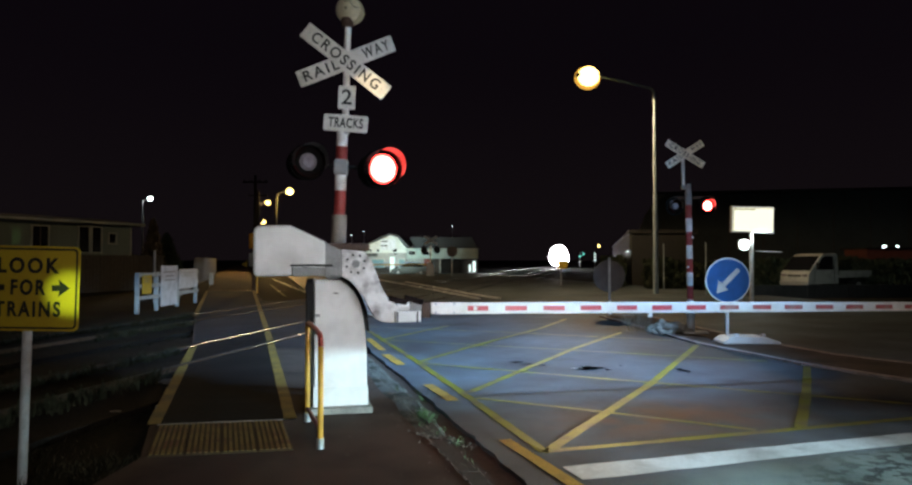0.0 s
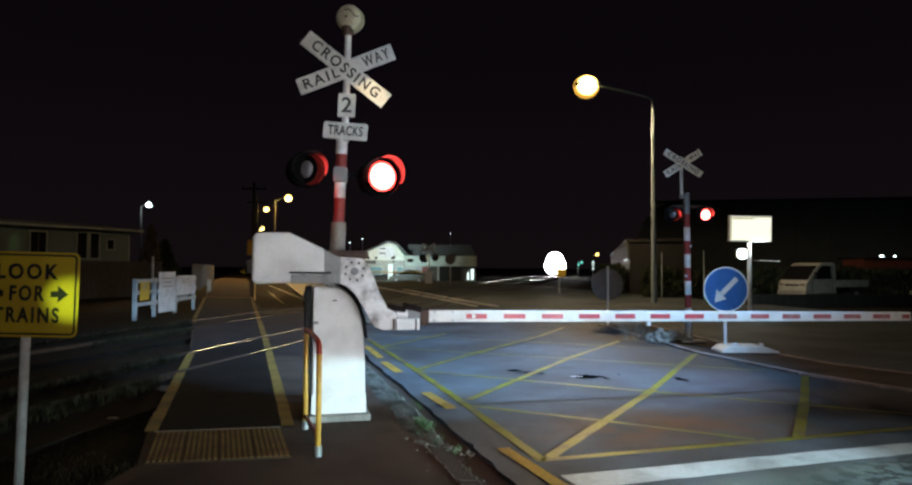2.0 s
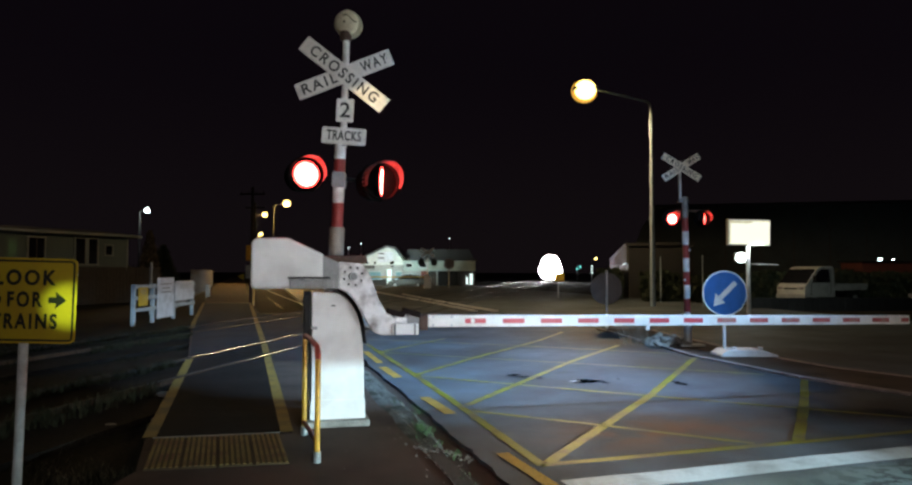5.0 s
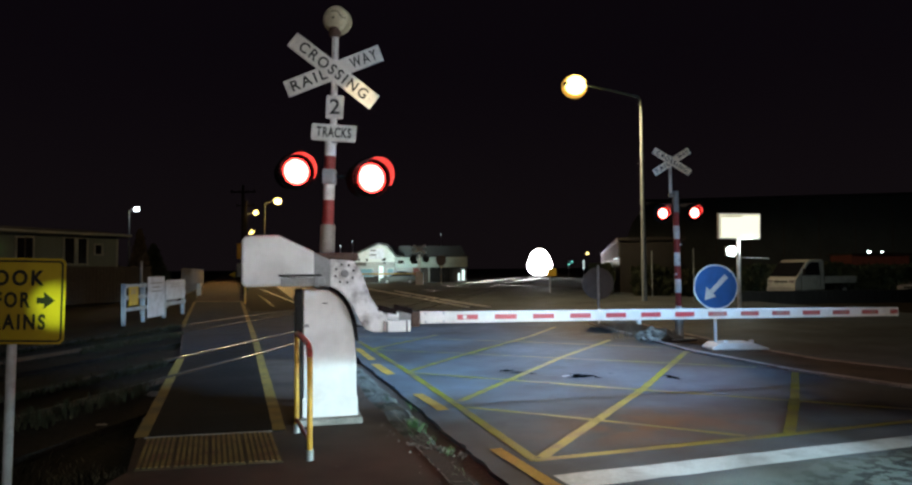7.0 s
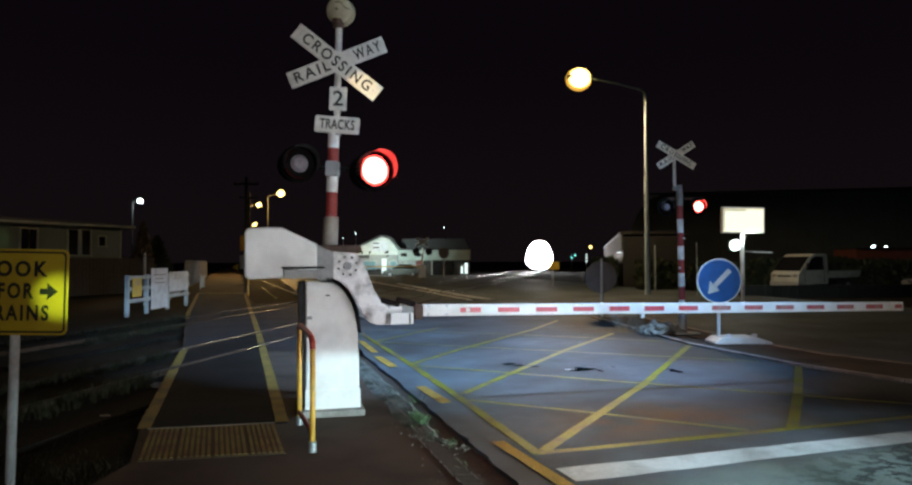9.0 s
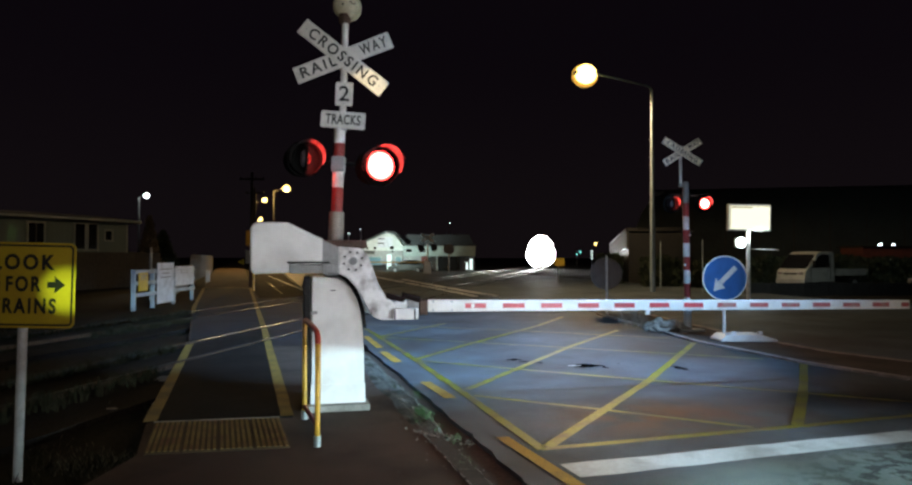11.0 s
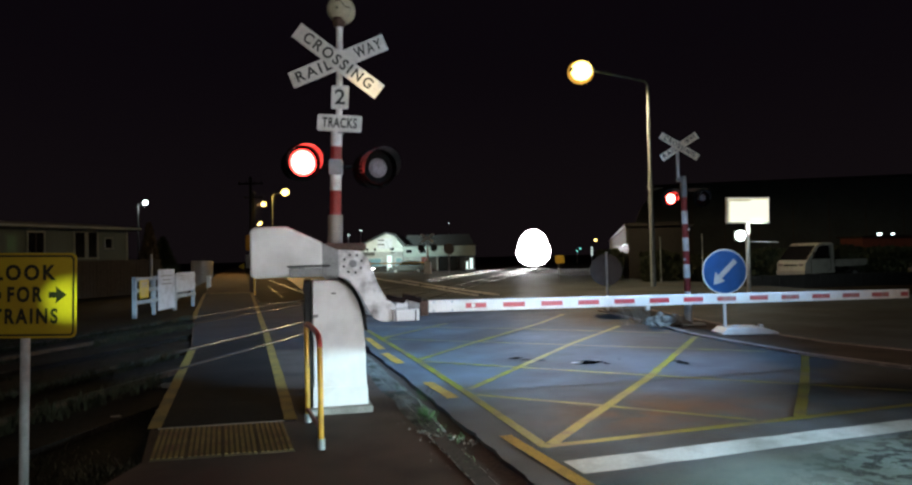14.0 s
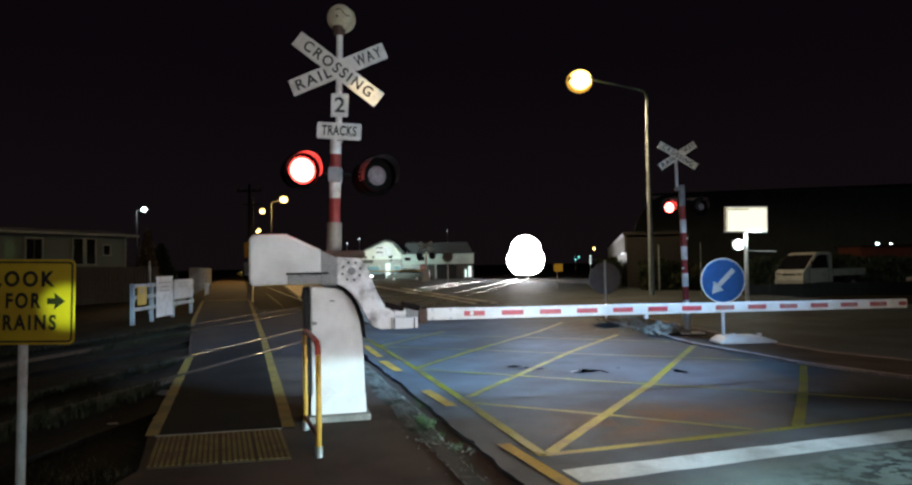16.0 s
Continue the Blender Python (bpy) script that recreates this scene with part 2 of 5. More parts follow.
RED_GLOW = glow("red_signal_glow", (1.0, 0.075, 0.062), 70)
RED_RIM_GLOW = glow("red_lens_rim_glow", (1.0, 0.042, 0.036), 12)
SODIUM_GLOW = glow("sodium_glow", (1.0, 0.70, 0.20), 5.5)
SODIUM_HALO = glow("sodium_halo_glow", (1.0, 0.50, 0.07), 0.9)
WHITE_GLOW = glow("white_lamp_glow", (0.80, 1.0, 0.98), 8)
GREEN_GLOW = glow("green_lamp_glow", (0.25, 1.0, 0.85), 2)
HEADLIGHT_GLOW = glow("headlight_glow", (1.0, 0.98, 0.96), 36)
CAR_LAMP_GLOW = glow("car_headlight_glow", (0.95, 1.0, 1.0), 25)
SIGNBOX_GLOW = glow("lit_sign_face", (1.0, 1.0, 0.80), 1.12)
DOOR_GLOW = glow("lit_doorway", (0.8, 1.0, 0.95), 1.3)

for m, level in ((ASPHALT, 0.25), (PATH_ASPHALT, 0.15), (SHADED_APPROACH, 0.06), (STRIP_ASPHALT, 0.12), (EARTH, 0.1), (HOLE, 0.0), (BLACK, 0.2), (BALLAST, 0.1), (TIMBER, 0.15), (DRY_GRASS, 0.1), (LAMP_BLACK, 0.05), (DARK_RED, 0.1), (YELLOW_LINE, 0.35), (STONE, 0.2), (DIRT, 0.15)):
    m.node_tree.nodes["Principled BSDF"].inputs["Specular IOR Level"].default_value = level


def weather_and_light_road(m):
    """Cloudy wear, a rust-brown stain, coarse chips before the stop line and painted light and shade, in the road's own
    plan.
    """
    t = m.node_tree
    p = t.nodes["Principled BSDF"]
    base = p.inputs["Base Color"].links[0].from_socket
    co = t.nodes["Texture Coordinate"].outputs["Object"]

    def grain(scale, detail, lo, hi, a, b):
        n, r = t.nodes.new("ShaderNodeTexNoise"), t.nodes.new("ShaderNodeMapRange")
        n.inputs["Scale"].default_value, n.inputs["Detail"].default_value = scale, detail
        for k, v in zip((1, 2, 3, 4), (lo, hi, a, b)):
            r.inputs[k].default_value = v
        t.links.new(co, n.inputs["Vector"])
        t.links.new(n.outputs["Fac"], r.inputs[0])
        return r.outputs[0]

    def spot(x, y, rx, ry, turn, inner):
        mp, ln, r = t.nodes.new("ShaderNodeMapping"), t.nodes.new("ShaderNodeVectorMath"), t.nodes.new("ShaderNodeMapRange")
        mp.vector_type = "TEXTURE"
        mp.inputs["Location"].default_value = (x, y, 0)
        mp.inputs["Rotation"].default_value = (0, 0, radians(turn))
        mp.inputs["Scale"].default_value = (rx, ry, 1)
        ln.operation = "LENGTH"
        for k, v in zip((1, 2, 3, 4), (inner, 1.0, 1.0, 0.0)):
            r.inputs[k].default_value = v
        t.links.new(co, mp.inputs["Vector"])
        t.links.new(mp.outputs[0], ln.inputs[0])
        t.links.new(ln.outputs["Value"], r.inputs[0])
        return r.outputs[0]

    def times(a, b):
        n = t.nodes.new("ShaderNodeMath")
        n.operation = "MULTIPLY"
        t.links.new(a, n.inputs[0])
        t.links.new(b, n.inputs[1])
        return n.outputs[0]

    def blend(fac, a, colour):
        n = t.nodes.new("ShaderNodeMix")
        n.data_type = "RGBA"
        t.links.new(fac, n.inputs["Factor"])
        t.links.new(a, n.inputs["A"])
        n.inputs["B"].default_value = (*colour, 1)
        return n.outputs["Result"]

    cloud = times(grain(0.42, 3, 0.35, 0.68, 0.66, 1.25), grain(2.3, 5, 0.35, 0.7, 0.80, 1.18))
    sc = t.nodes.new("ShaderNodeVectorMath")
    sc.operation = "SCALE"
    t.links.new(base, sc.inputs[0])
    t.links.new(cloud, sc.inputs["Scale"])
    out = blend(times(spot(2.15, 7.05, 1.7, 1.0, 16, 0.1), grain(2.0, 4, 0.36, 0.58, 0.10, 0.85)), sc.outputs[0], (0.20, 0.082, 0.040))
    out = blend(times(spot(5.5, 8.1, 2.2, 0.75, 12, 0.4), grain(2.2, 5, 0.30, 0.46, 0.25, 0.97)), out, (0.020, 0.022, 0.022))
    # two darker spots put the edge of the lit pool into the asphalt colour
    out = blend(times(spot(4.0, 12.0, 1.6, 2.0, 10, 0.4), grain(1.3, 5, 0.34, 0.50, 0.3, 0.9)), out, (0.050, 0.048, 0.047))
    out = blend(times(spot(3.7, 16.6, 1.1, 2.6, 8, 0.4), grain(1.6, 5, 0.32, 0.48, 0.4, 0.95)), out, (0.026, 0.026, 0.027))
    out = blend(times(spot(3.9, 9.1, 2.4, 0.5, 10, 0.2), grain(1.7, 4, 0.45, 0.65, 0.0, 0.6)), out, (0.045, 0.045, 0.047))
    # paler spot stands in for headlight spill before the stop line
    out = blend(times(spot(3.3, 4.7, 3.6, 1.15, 18, 0.75), grain(3, 5, 0.3, 0.6, 0.55, 1.0)), out, (0.140, 0.165, 0.150))
    out = blend(times(spot(4.5, 5.25, 2.5, 1.15, 18, 0.55), grain(8, 5, 0.49, 0.54, 0.0, 0.93)), out, (0.016, 0.017, 0.017))
    out = blend(times(spot(3.6, 4.6, 5.0, 1.4, 18, 0.4), grain(38, 2, 0.60, 0.66, 0.0, 0.35)), out, (0.28, 0.30, 0.30))
    t.links.new(out, p.inputs["Base Color"])


weather_and_light_road(ASPHALT)


# ---- building tools ----
def part(name, bm, mat, parent=None, label="", smooth=False):
    """One mesh object, under a thing or a part."""
    me = bpy.data.meshes.new(name)
    bm.to_mesh(me)
    bm.free()
    for m in (mat if isinstance(mat, (list, tuple)) else (mat,)):
        me.materials.append(m)
    if smooth:
        for f in me.polygons:
            f.use_smooth = True
    ob = new(name, me)
    ob.parent = parent
    return tagged(ob, label)


def thing(name, m, label, category, group="", kind=""):
    ob = new(name)
    ob.empty_display_size = 0.2
    ob.matrix_world = m
    return tagged(ob, label, category, group, kind)


def single(name, bm, mat, m, label, category="", group="", kind="", smooth=False):
    ob = part(name, bm, mat, None, "", smooth)
    ob.matrix_world = m
    return tagged(ob, label, category, group, kind)


def block(c, s, bevel=0.0, m=None, bm=None):
    """A box of centre c and size s, with bevelled edges."""
    b = bmesh.new()
    bmesh.ops.create_cube(b, size=1, matrix=Matrix.Translation(c) @ Matrix.Diagonal((*s, 1)))
    if bevel:
        bmesh.ops.bevel(b, geom=b.edges[:], offset=bevel, segments=2, affect="EDGES", profile=0.5)
    if m:
        b.transform(m)
    return join(bm, b)


def join(bm, b):
    if bm is None:
        return b
    me = bpy.data.meshes.new("joined")
    b.to_mesh(me)
    bm.from_mesh(me)
    bpy.data.meshes.remove(me)
    b.free()
    return bm


def rod(p, q, r, r2=None, seg=12, bm=None, cap=True):
    """A round bar from p to q."""
    p, q = Vector(p), Vector(q)
    b = bmesh.new()
    bmesh.ops.create_cone(b, cap_ends=cap, segments=seg, radius1=r, radius2=r if r2 is None else r2, depth=(q - p).length)
    turn = (q - p).to_track_quat("Z", "Y").to_matrix().to_4x4()
    b.transform(Matrix.Translation((p + q) / 2) @ turn)
    return join(bm, b)


def tube(points, r, seg=10, bm=None):
    """A bent pipe through the points."""
    b = bmesh.new()
    pts = [Vector(p) for p in points]
    rings = []
    for i, p in enumerate(pts):
        way = (pts[min(i + 1, len(pts) - 1)] - pts[max(i - 1, 0)]).normalized()
        turn = way.to_track_quat("Z", "Y").to_matrix()
        rings.append([b.verts.new(p + turn @ Vector((r * math.cos(k * math.tau / seg), r * math.sin(k * math.tau / seg), 0))) for k in range(seg)])
    for a, c in zip(rings, rings[1:]):
        for k in range(seg):
            b.faces.new((a[k], a[(k + 1) % seg], c[(k + 1) % seg], c[k]))
    b.faces.new(rings[0][::-1])
    b.faces.new(rings[-1])
    return join(bm, b)


def slab(outline, y0, y1, bevel=0.0, bm=None):
    """An outline in x and z, thick from y0 to y1."""
    b = bmesh.new()
    f = b.faces.new([b.verts.new((x, y0, z)) for x, z in outline])
    r = bmesh.ops.extrude_face_region(b, geom=[f])
    for v in r["geom"]:
        if isinstance(v, bmesh.types.BMVert):
            v.co.y = y1
    bmesh.ops.recalc_face_normals(b, faces=b.faces[:])
    if bevel:
        bmesh.ops.bevel(b, geom=[e for e in b.edges if e.calc_face_angle(0) > 0.6], offset=bevel, segments=2, affect="EDGES", profile=0.5)
    return join(bm, b)


def rounded(w, h, r, y0, y1):
    """A plate with rounded corners that faces along y."""
    pts = []
    for cx, cz, a0 in ((w / 2 - r, h / 2 - r, 0), (r - w / 2, h / 2 - r, 90), (r - w / 2, r - h / 2, 180), (w / 2 - r, r - h / 2, 270)):
        pts += [(cx + r * math.cos(radians(a0 + k * 18)), cz + r * math.sin(radians(a0 + k * 18))) for k in range(6)]
    return slab(pts, y0, y1)


def plate(outline, z0, z1, bm=None):
    """An outline in x and y, thick from z0 to z1."""
    b = bmesh.new()
    f = b.faces.new([b.verts.new((x, y, z0)) for x, y in outline])
    r = bmesh.ops.extrude_face_region(b, geom=[f])
    for v in r["geom"]:
        if isinstance(v, bmesh.types.BMVert):
            v.co.z = z1
    bmesh.ops.recalc_face_normals(b, faces=b.faces[:])
    bmesh.ops.triangulate(b, faces=[f for f in b.faces if len(f.verts) > 4])
    return join(bm, b)


def disc(c, r, y0, y1, seg=32, bm=None, r2=None):
    """A round plate that faces along y."""
    return rod((c[0], y0, c[1]), (c[0], y1, c[1]), r, r2, seg, bm)


def strip(p, q, w, w2=None, z=0.004, bm=None):
    """A painted line on the ground from p to q, with slightly worn edges."""
    b = bmesh.new() if bm is None else bm
    p, q = Vector((*p, 0)), Vector((*q, 0))
    side = (q - p).normalized().cross(Vector((0, 0, 1)))
    n = max(2, int((q - p).length / 0.25))
    last = None
    for i in range(n + 1):
        f = i / n
        h = (w + ((w2 or w) - w) * f) / 2
        c = p.lerp(q, f)
        a = b.verts.new(c + side * (h + random.uniform(-0.08, 0.04) * h) + Vector((0, 0, z)))
        d = b.verts.new(c - side * (h + random.uniform(-0.08, 0.04) * h) + Vector((0, 0, z)))
        if last:
            b.faces.new((last[0], a, d, last[1]))
        last = (a, d)
    return b


def blob(c, r, seed=0, flat=1.0, bm=None, sub=3, rough=0.35):
    """A lump of stone or earth."""
    b = bmesh.new()
    bmesh.ops.create_icosphere(b, subdivisions=sub, radius=1)
    for v in b.verts:
        v.co *= 1 + rough * noise.noise(v.co * 1.3 + Vector((seed * 7.1, 0, 0))) + 0.3 * rough * noise.noise(v.co * 4 + Vector((0, seed * 3.3, 0)))
        v.co = Vector((v.co.x * r, v.co.y * r, v.co.z * r * flat)) + Vector(c)
    return join(bm, b)


def lettering(text, size, parent, m, mat=SIGN_BLACK, width=None, bold=0.0012, spacing=1.3):
    """Raised letters, centred on m's origin and facing m's -y."""
    cu = bpy.data.curves.new("lettering", "FONT")
    cu.body, cu.size, cu.extrude, cu.offset = text, size, 0.0015, bold * size / 0.1
    cu.space_character = spacing
    cu.align_x, cu.align_y = "CENTER", "CENTER"
    ob = bpy.data.objects.new("lettering", cu)
    scene.collection.objects.link(ob)
    bpy.context.view_layer.update()
    me = bpy.data.meshes.new_from_object(ob.evaluated_get(bpy.context.evaluated_depsgraph_get()))
    bpy.data.objects.remove(ob)
    xs = [v.co.x for v in me.vertices]
    k = width / (max(xs) - min(xs)) if width else 1
    mid = (max(xs) + min(xs)) / 2
    turn = m @ Matrix.Rotation(radians(90), 4, "X")
    for v in me.vertices:
        v.co = turn @ Vector(((v.co.x - mid) * k, v.co.y, v.co.z))
    me.materials.clear()
    me.materials.append(mat)
    out = new("lettering", me)
    out.parent = parent
    return out


# ---- ground, road, footpath ----
def structure(name, bm, mat, label, kind="structure"):
    return tagged(part(name, bm, mat), label, "", "", kind)


structure("ground", plate([(-1500, -300), (1500, -300), (1500, 2500), (-1500, 2500)], -0.6, -0.14), EARTH, "dark bare earth and rough grass at night")

ROAD_LEFT = [(4.6, -10.5), (0.62, 4.5), (-0.10, 7.2), (-0.76, 9.6), (-1.46, 12.0), (-2.2, 15.0), (-3.7, 20.5), (-9.2, 41), (-21, 84), (-60, 225)]
ROAD_RIGHT = [(-36, 225), (-1, 100), (9, 55), (13.5, 34), (16, 20), (20, 8), (24, -10.5)]
# the road's edge along the gutter is broken and uneven
edge = []
for p, q in zip(ROAD_LEFT, ROAD_LEFT[1:]):
    n = int((q[1] - p[1]) / 0.11) if 4.4 < p[1] < 14 else 1
    for i in range(n):
        y = p[1] + (q[1] - p[1]) * i / n
        rag = 0.045 * noise.noise(Vector((0, y * 3.1, 1.7))) + 0.025 * noise.noise(Vector((0, y * 9.0, 5.0))) if n > 1 else 0
        edge.append((p[0] + (q[0] - p[0]) * i / n + rag, y))
ROAD_LEFT = edge + ROAD_LEFT[-1:]
structure("road", plate(ROAD_LEFT + ROAD_RIGHT, -0.3, 0.0), ASPHALT, "worn grey asphalt road with yellow box markings")

# footpath: wide by the camera, a narrow asphalt strip over the tracks
PATH_EDGE = [(4.3, -10.5), (0.38, 4.5), (-0.36, 7.1), (-1.02, 9.5), (-1.72, 11.9), (-2.5, 14.9), (-4.45, 17.5), (-10.5, 36), (-25.2, 84), (-62, 205)]
PATH_OUTER = [(-66, 205), (-29, 84), (-13, 36), (-8.3, 22), (-4.78, 12.5), (-2.96, 6.7), (-2.55, 5.6), (-2.7, 3), (-2.4, -10.5)]
structure("footpath", plate(PATH_EDGE + PATH_OUTER, -0.2, 0.0), PATH_ASPHALT, "dark asphalt footpath leading over the tracks")

# slate-toned strip over the tracks; approach blackened for the shade on it; gutter floor
structure("crossing_strip", plate([(-4.33, 16.0), (-10.5, 36), (-12.9, 35.8), (-8.2, 21.9), (-4.90, 12.9)], -0.1, 0.0025), STRIP_ASPHALT, "grey asphalt strip of the footpath over the tracks")
structure("crossing_approach", plate([(-1.60, 6.93), (-2.46, 9.7), (-4.32, 15.95), (-4.90, 12.85), (-2.98, 6.72)], -0.1, 0.0025), SHADED_APPROACH, "asphalt between tactile plate and rails, blackened for the shade on it")
structure("crossing_panel", plate([(-3.31, 12.55), (-4.31, 15.97), (-7.70, 27.0), (-5.55, 27.0), (-3.75, 20.5), (-2.25, 15.0), (-1.62, 12.5)], -0.1, 0.0022), STRIP_ASPHALT, "grey asphalt panel between footpath and road over the rails")
structure("gutter", plate([(4.2, -10.5), (0.40, 4.5), (-1.72, 12.0), (-1.4, 12.0), (0.66, 4.5), (4.7, -10.5)], -0.12, -0.038), BROWN_DIRT, "silted gutter between road and kerb")
# kerb edging of concrete lengths between footpath and gutter
def on(y):
    return 0.41 - 0.283 * (y - 4.5)


for i in range(18):
    f1 = 6.12 - i * 0.92 if i < 6 else 6.12 + (i - 5) * 0.92
    f0 = f1 - 0.905
    top = random.uniform(0.006, 0.014) if i < 6 else random.uniform(-0.03, 0.004)
    b = plate([(on(f0) - 0.18, f0), (on(f0) - 0.04, f0), (on(f1) - 0.04, f1), (on(f1) - 0.18, f1)], -0.1, top)
    structure("kerb", b, KERB_STONE, "weathered concrete kerb length beside the gutter")

# strip of dirt and moss along the kerb, with a pale broken edge on the footpath side
b = bmesh.new()
rows = []
for i in range(125):
    y = 6.2 + i * 0.052
    x = 0.41 - 0.283 * (y - 4.5)
    wob = 0.10 * noise.noise(Vector((0, y * 1.3, 0.5)))
    row = []
    for k in range(9):
        f = k / 8
        h = 0.030 * noise.noise(Vector((k * 0.55, y * 2.6, 2))) + 0.012 * noise.noise(Vector((k * 1.7, y * 9, 6)))
        lift = min(1.0, 5 * f, 7 * (1 - f), (y - 6.15) * 2.5)
        row.append(b.verts.new((x - 0.20 + (0.25 + 0.10 * min(1, max(0, (y - 6.5) / 0.9))) * f + 0.7 * wob * (1 - f) + 0.05 * noise.noise(Vector((3.3, y * 5, k))) * f, y, 0.001 + (0.005 + 0.5 * h) * lift - 0.05 * max(0, f - 0.85) / 0.15)))
    rows.append(row)
for p, q in zip(rows, rows[1:]):
    for k in range(8):
        b.faces.new((p[k], p[k + 1], q[k + 1], q[k]))
structure("dirt_strip", b, DIRT, "uneven dirt and moss between footpath and kerb", "stuff")
b = bmesh.new()
for i in range(90):
    y = random.uniform(1.5, 11)
    x = 0.41 - 0.283 * (y - 4.5) - random.choice((0.30, 0.36, 0.12, 0.0)) + random.gauss(0, 0.05)
    blob((x, y, 0.012), random.choice((0.004, 0.006, 0.008, 0.013)), i, 0.7, b, 1)
for i in range(70):
    y = random.uniform(3.4, 7.2)
    blob((random.uniform(-1.3, 0.1) - 0.283 * (y - 5.2), y, 0.002), random.choice((0.003, 0.004, 0.006)), i + 100, 0.7, b, 1)
structure("gutter_gravel", b, GRAVEL, "loose pale gravel and crumbs along the kerb", "stuff")
# pale crumbled joint along the kerb, broken into short bits
for k, (off, y0, y1, w) in enumerate(((-0.190, 3.2, 6.40, 0.016), (-0.036, 3.2, 5.7, 0.010), (-0.10, 6.5, 10.5, 0.012))):
    y = y0
    while y < y1:
        l = random.uniform(0.05, 0.22)
        p = (on(y) + off + random.gauss(0, 0.006), y)
        q = (on(y + l) + off + random.gauss(0, 0.006), y + l)
        structure("joint_crumb", strip(p, q, w * random.uniform(0.5, 1.3), z=0.0165), GRAVEL, "pale crumbled joint beside the kerb")
        y += l + random.uniform(0.0, 0.08)
b = bmesh.new()
for i in range(110):
    f = random.random()
    c = Vector((-0.34, 6.37)).lerp(Vector((0.17, 5.99)), f) + Vector((random.gauss(0, 0.03), random.gauss(0, 0.05)))
    blob((c.x, c.y, 0.006 - 0.045 * max(0, f - 0.6)), random.choice((0.004, 0.006, 0.009, 0.015)), i + 300, 0.55, b, 1)
structure("broken_kerb_end", b, GRAVEL, "pale crumbled concrete at the broken end of the kerb", "stuff")
for i in range(5):
    y = 6.25 + 0.3 * i
    structure("loose_chip", blob((on(y) + random.uniform(-0.1, 0.05), y, 0.012), 0.012, i + 60, 0.6, None, 1), GRAVEL, "loose pale chip in the gutter")

# raised island right of the lane, with pale kerb edges
ISLAND_A = [(9.0, 6.1), (6.0, 9.05), (5.3, 10.5), (4.62, 13.1), (4.35, 16.5), (4.1, 19.5)]
ISLAND_B = [(5.4, 19.5), (5.6, 16.5), (5.9, 13.4), (6.3, 11.6), (7.1, 10.3), (10.0, 7.4)]
structure("traffic_island", plate(ISLAND_A + ISLAND_B, -0.05, 0.025), PATH_ASPHALT, "low dark traffic island between the lanes")
for line in (ISLAND_A, ISLAND_B):
    for p, q in zip(line, line[1:]):
        d = (Vector(q) - Vector(p)).normalized() * 0.012
        n = Vector((-d.y, d.x)).normalized() * 0.065
        p2, q2 = Vector(p) + d, Vector(q) - d
        structure("kerb", plate([tuple(p2 - n), tuple(q2 - n), tuple(q2 + n), tuple(p2 + n)], -0.05, 0.034), ISLAND_KERB, "dull concrete kerb of the traffic island")
# low kerb line beyond the tracks
for p, q in (((0.9, 28.2), (-0.85, 35.2)), ((-0.95, 35.6), (-6.4, 56.2)), ((1.75, 28.2), (0.45, 32.9)), ((0.40, 33.1), (-3.75, 50.4))):
    n = 5
    for i in range(n):
        u, v = Vector(p).lerp(Vector(q), i / n), Vector(p).lerp(Vector(q), (i + random.uniform(0.6, 0.9)) / n)
        side = Vector((0.11, 0.03))
        structure("kerb", plate([tuple(u - side), tuple(v - side), tuple(v + side), tuple(u + side)], -0.05, 0.05), KERB_WHITE, "pale concrete kerb length beyond the tracks")

# ---- painted lines ----
def line(name, bm, mat, label):
    return tagged(part(name, bm, mat), label, "", "", "structure")


line("stop_line", strip((0.87, 5.20), (6.6, 7.02), 0.35, 0.26, z=0.005), WHITE_LINE, "worn white stop line across the lane")
YEL = "worn yellow line of the crossing's box marking"
for p, q, w in (
    ((-1.94, 15.46), (-0.58, 10.75), 0.10), ((-0.58, 10.75), (0.11, 8.2), 0.10), ((0.11, 8.2), (0.74, 5.76), 0.10),
    ((0.72, 5.78), (3.2, 6.54), 0.10), ((3.2, 6.54), (7.0, 7.75), 0.09),
    ((0.80, 5.86), (2.55, 9.0), 0.11), ((2.55, 9.0), (4.54, 13.0), 0.11),
    ((0.16, 8.35), (2.1, 12.4), 0.10), ((2.1, 12.4), (3.63, 15.2), 0.10),
    ((-0.58, 10.82), (0.17, 12.5), 0.10), ((0.17, 12.5), (2.0, 16.2), 0.10), ((2.0, 16.2), (2.95, 18.6), 0.10),
    ((-1.47, 13.88), (-0.2, 16.7), 0.10),
    ((0.24, 8.0), (1.6, 7.25), 0.08), ((1.6, 7.25), (2.82, 6.51), 0.08),
    ((-0.53, 10.69), (1.9, 9.35), 0.08), ((1.9, 9.35), (5.2, 7.6), 0.08),
    ((-1.42, 13.8), (1.9, 12.3), 0.07), ((1.9, 12.3), (4.9, 10.9), 0.07),
    ((-2.3, 16.6), (1.4, 15.1), 0.07), ((1.4, 15.1), (4.3, 13.7), 0.07),
    ((5.28, 10.4), (4.2, 8.3), 0.105), ((4.2, 8.3), (3.28, 6.6), 0.115),
):
    line("box_line", strip(p, q, w, z=0.006), YELLOW_LINE, YEL)
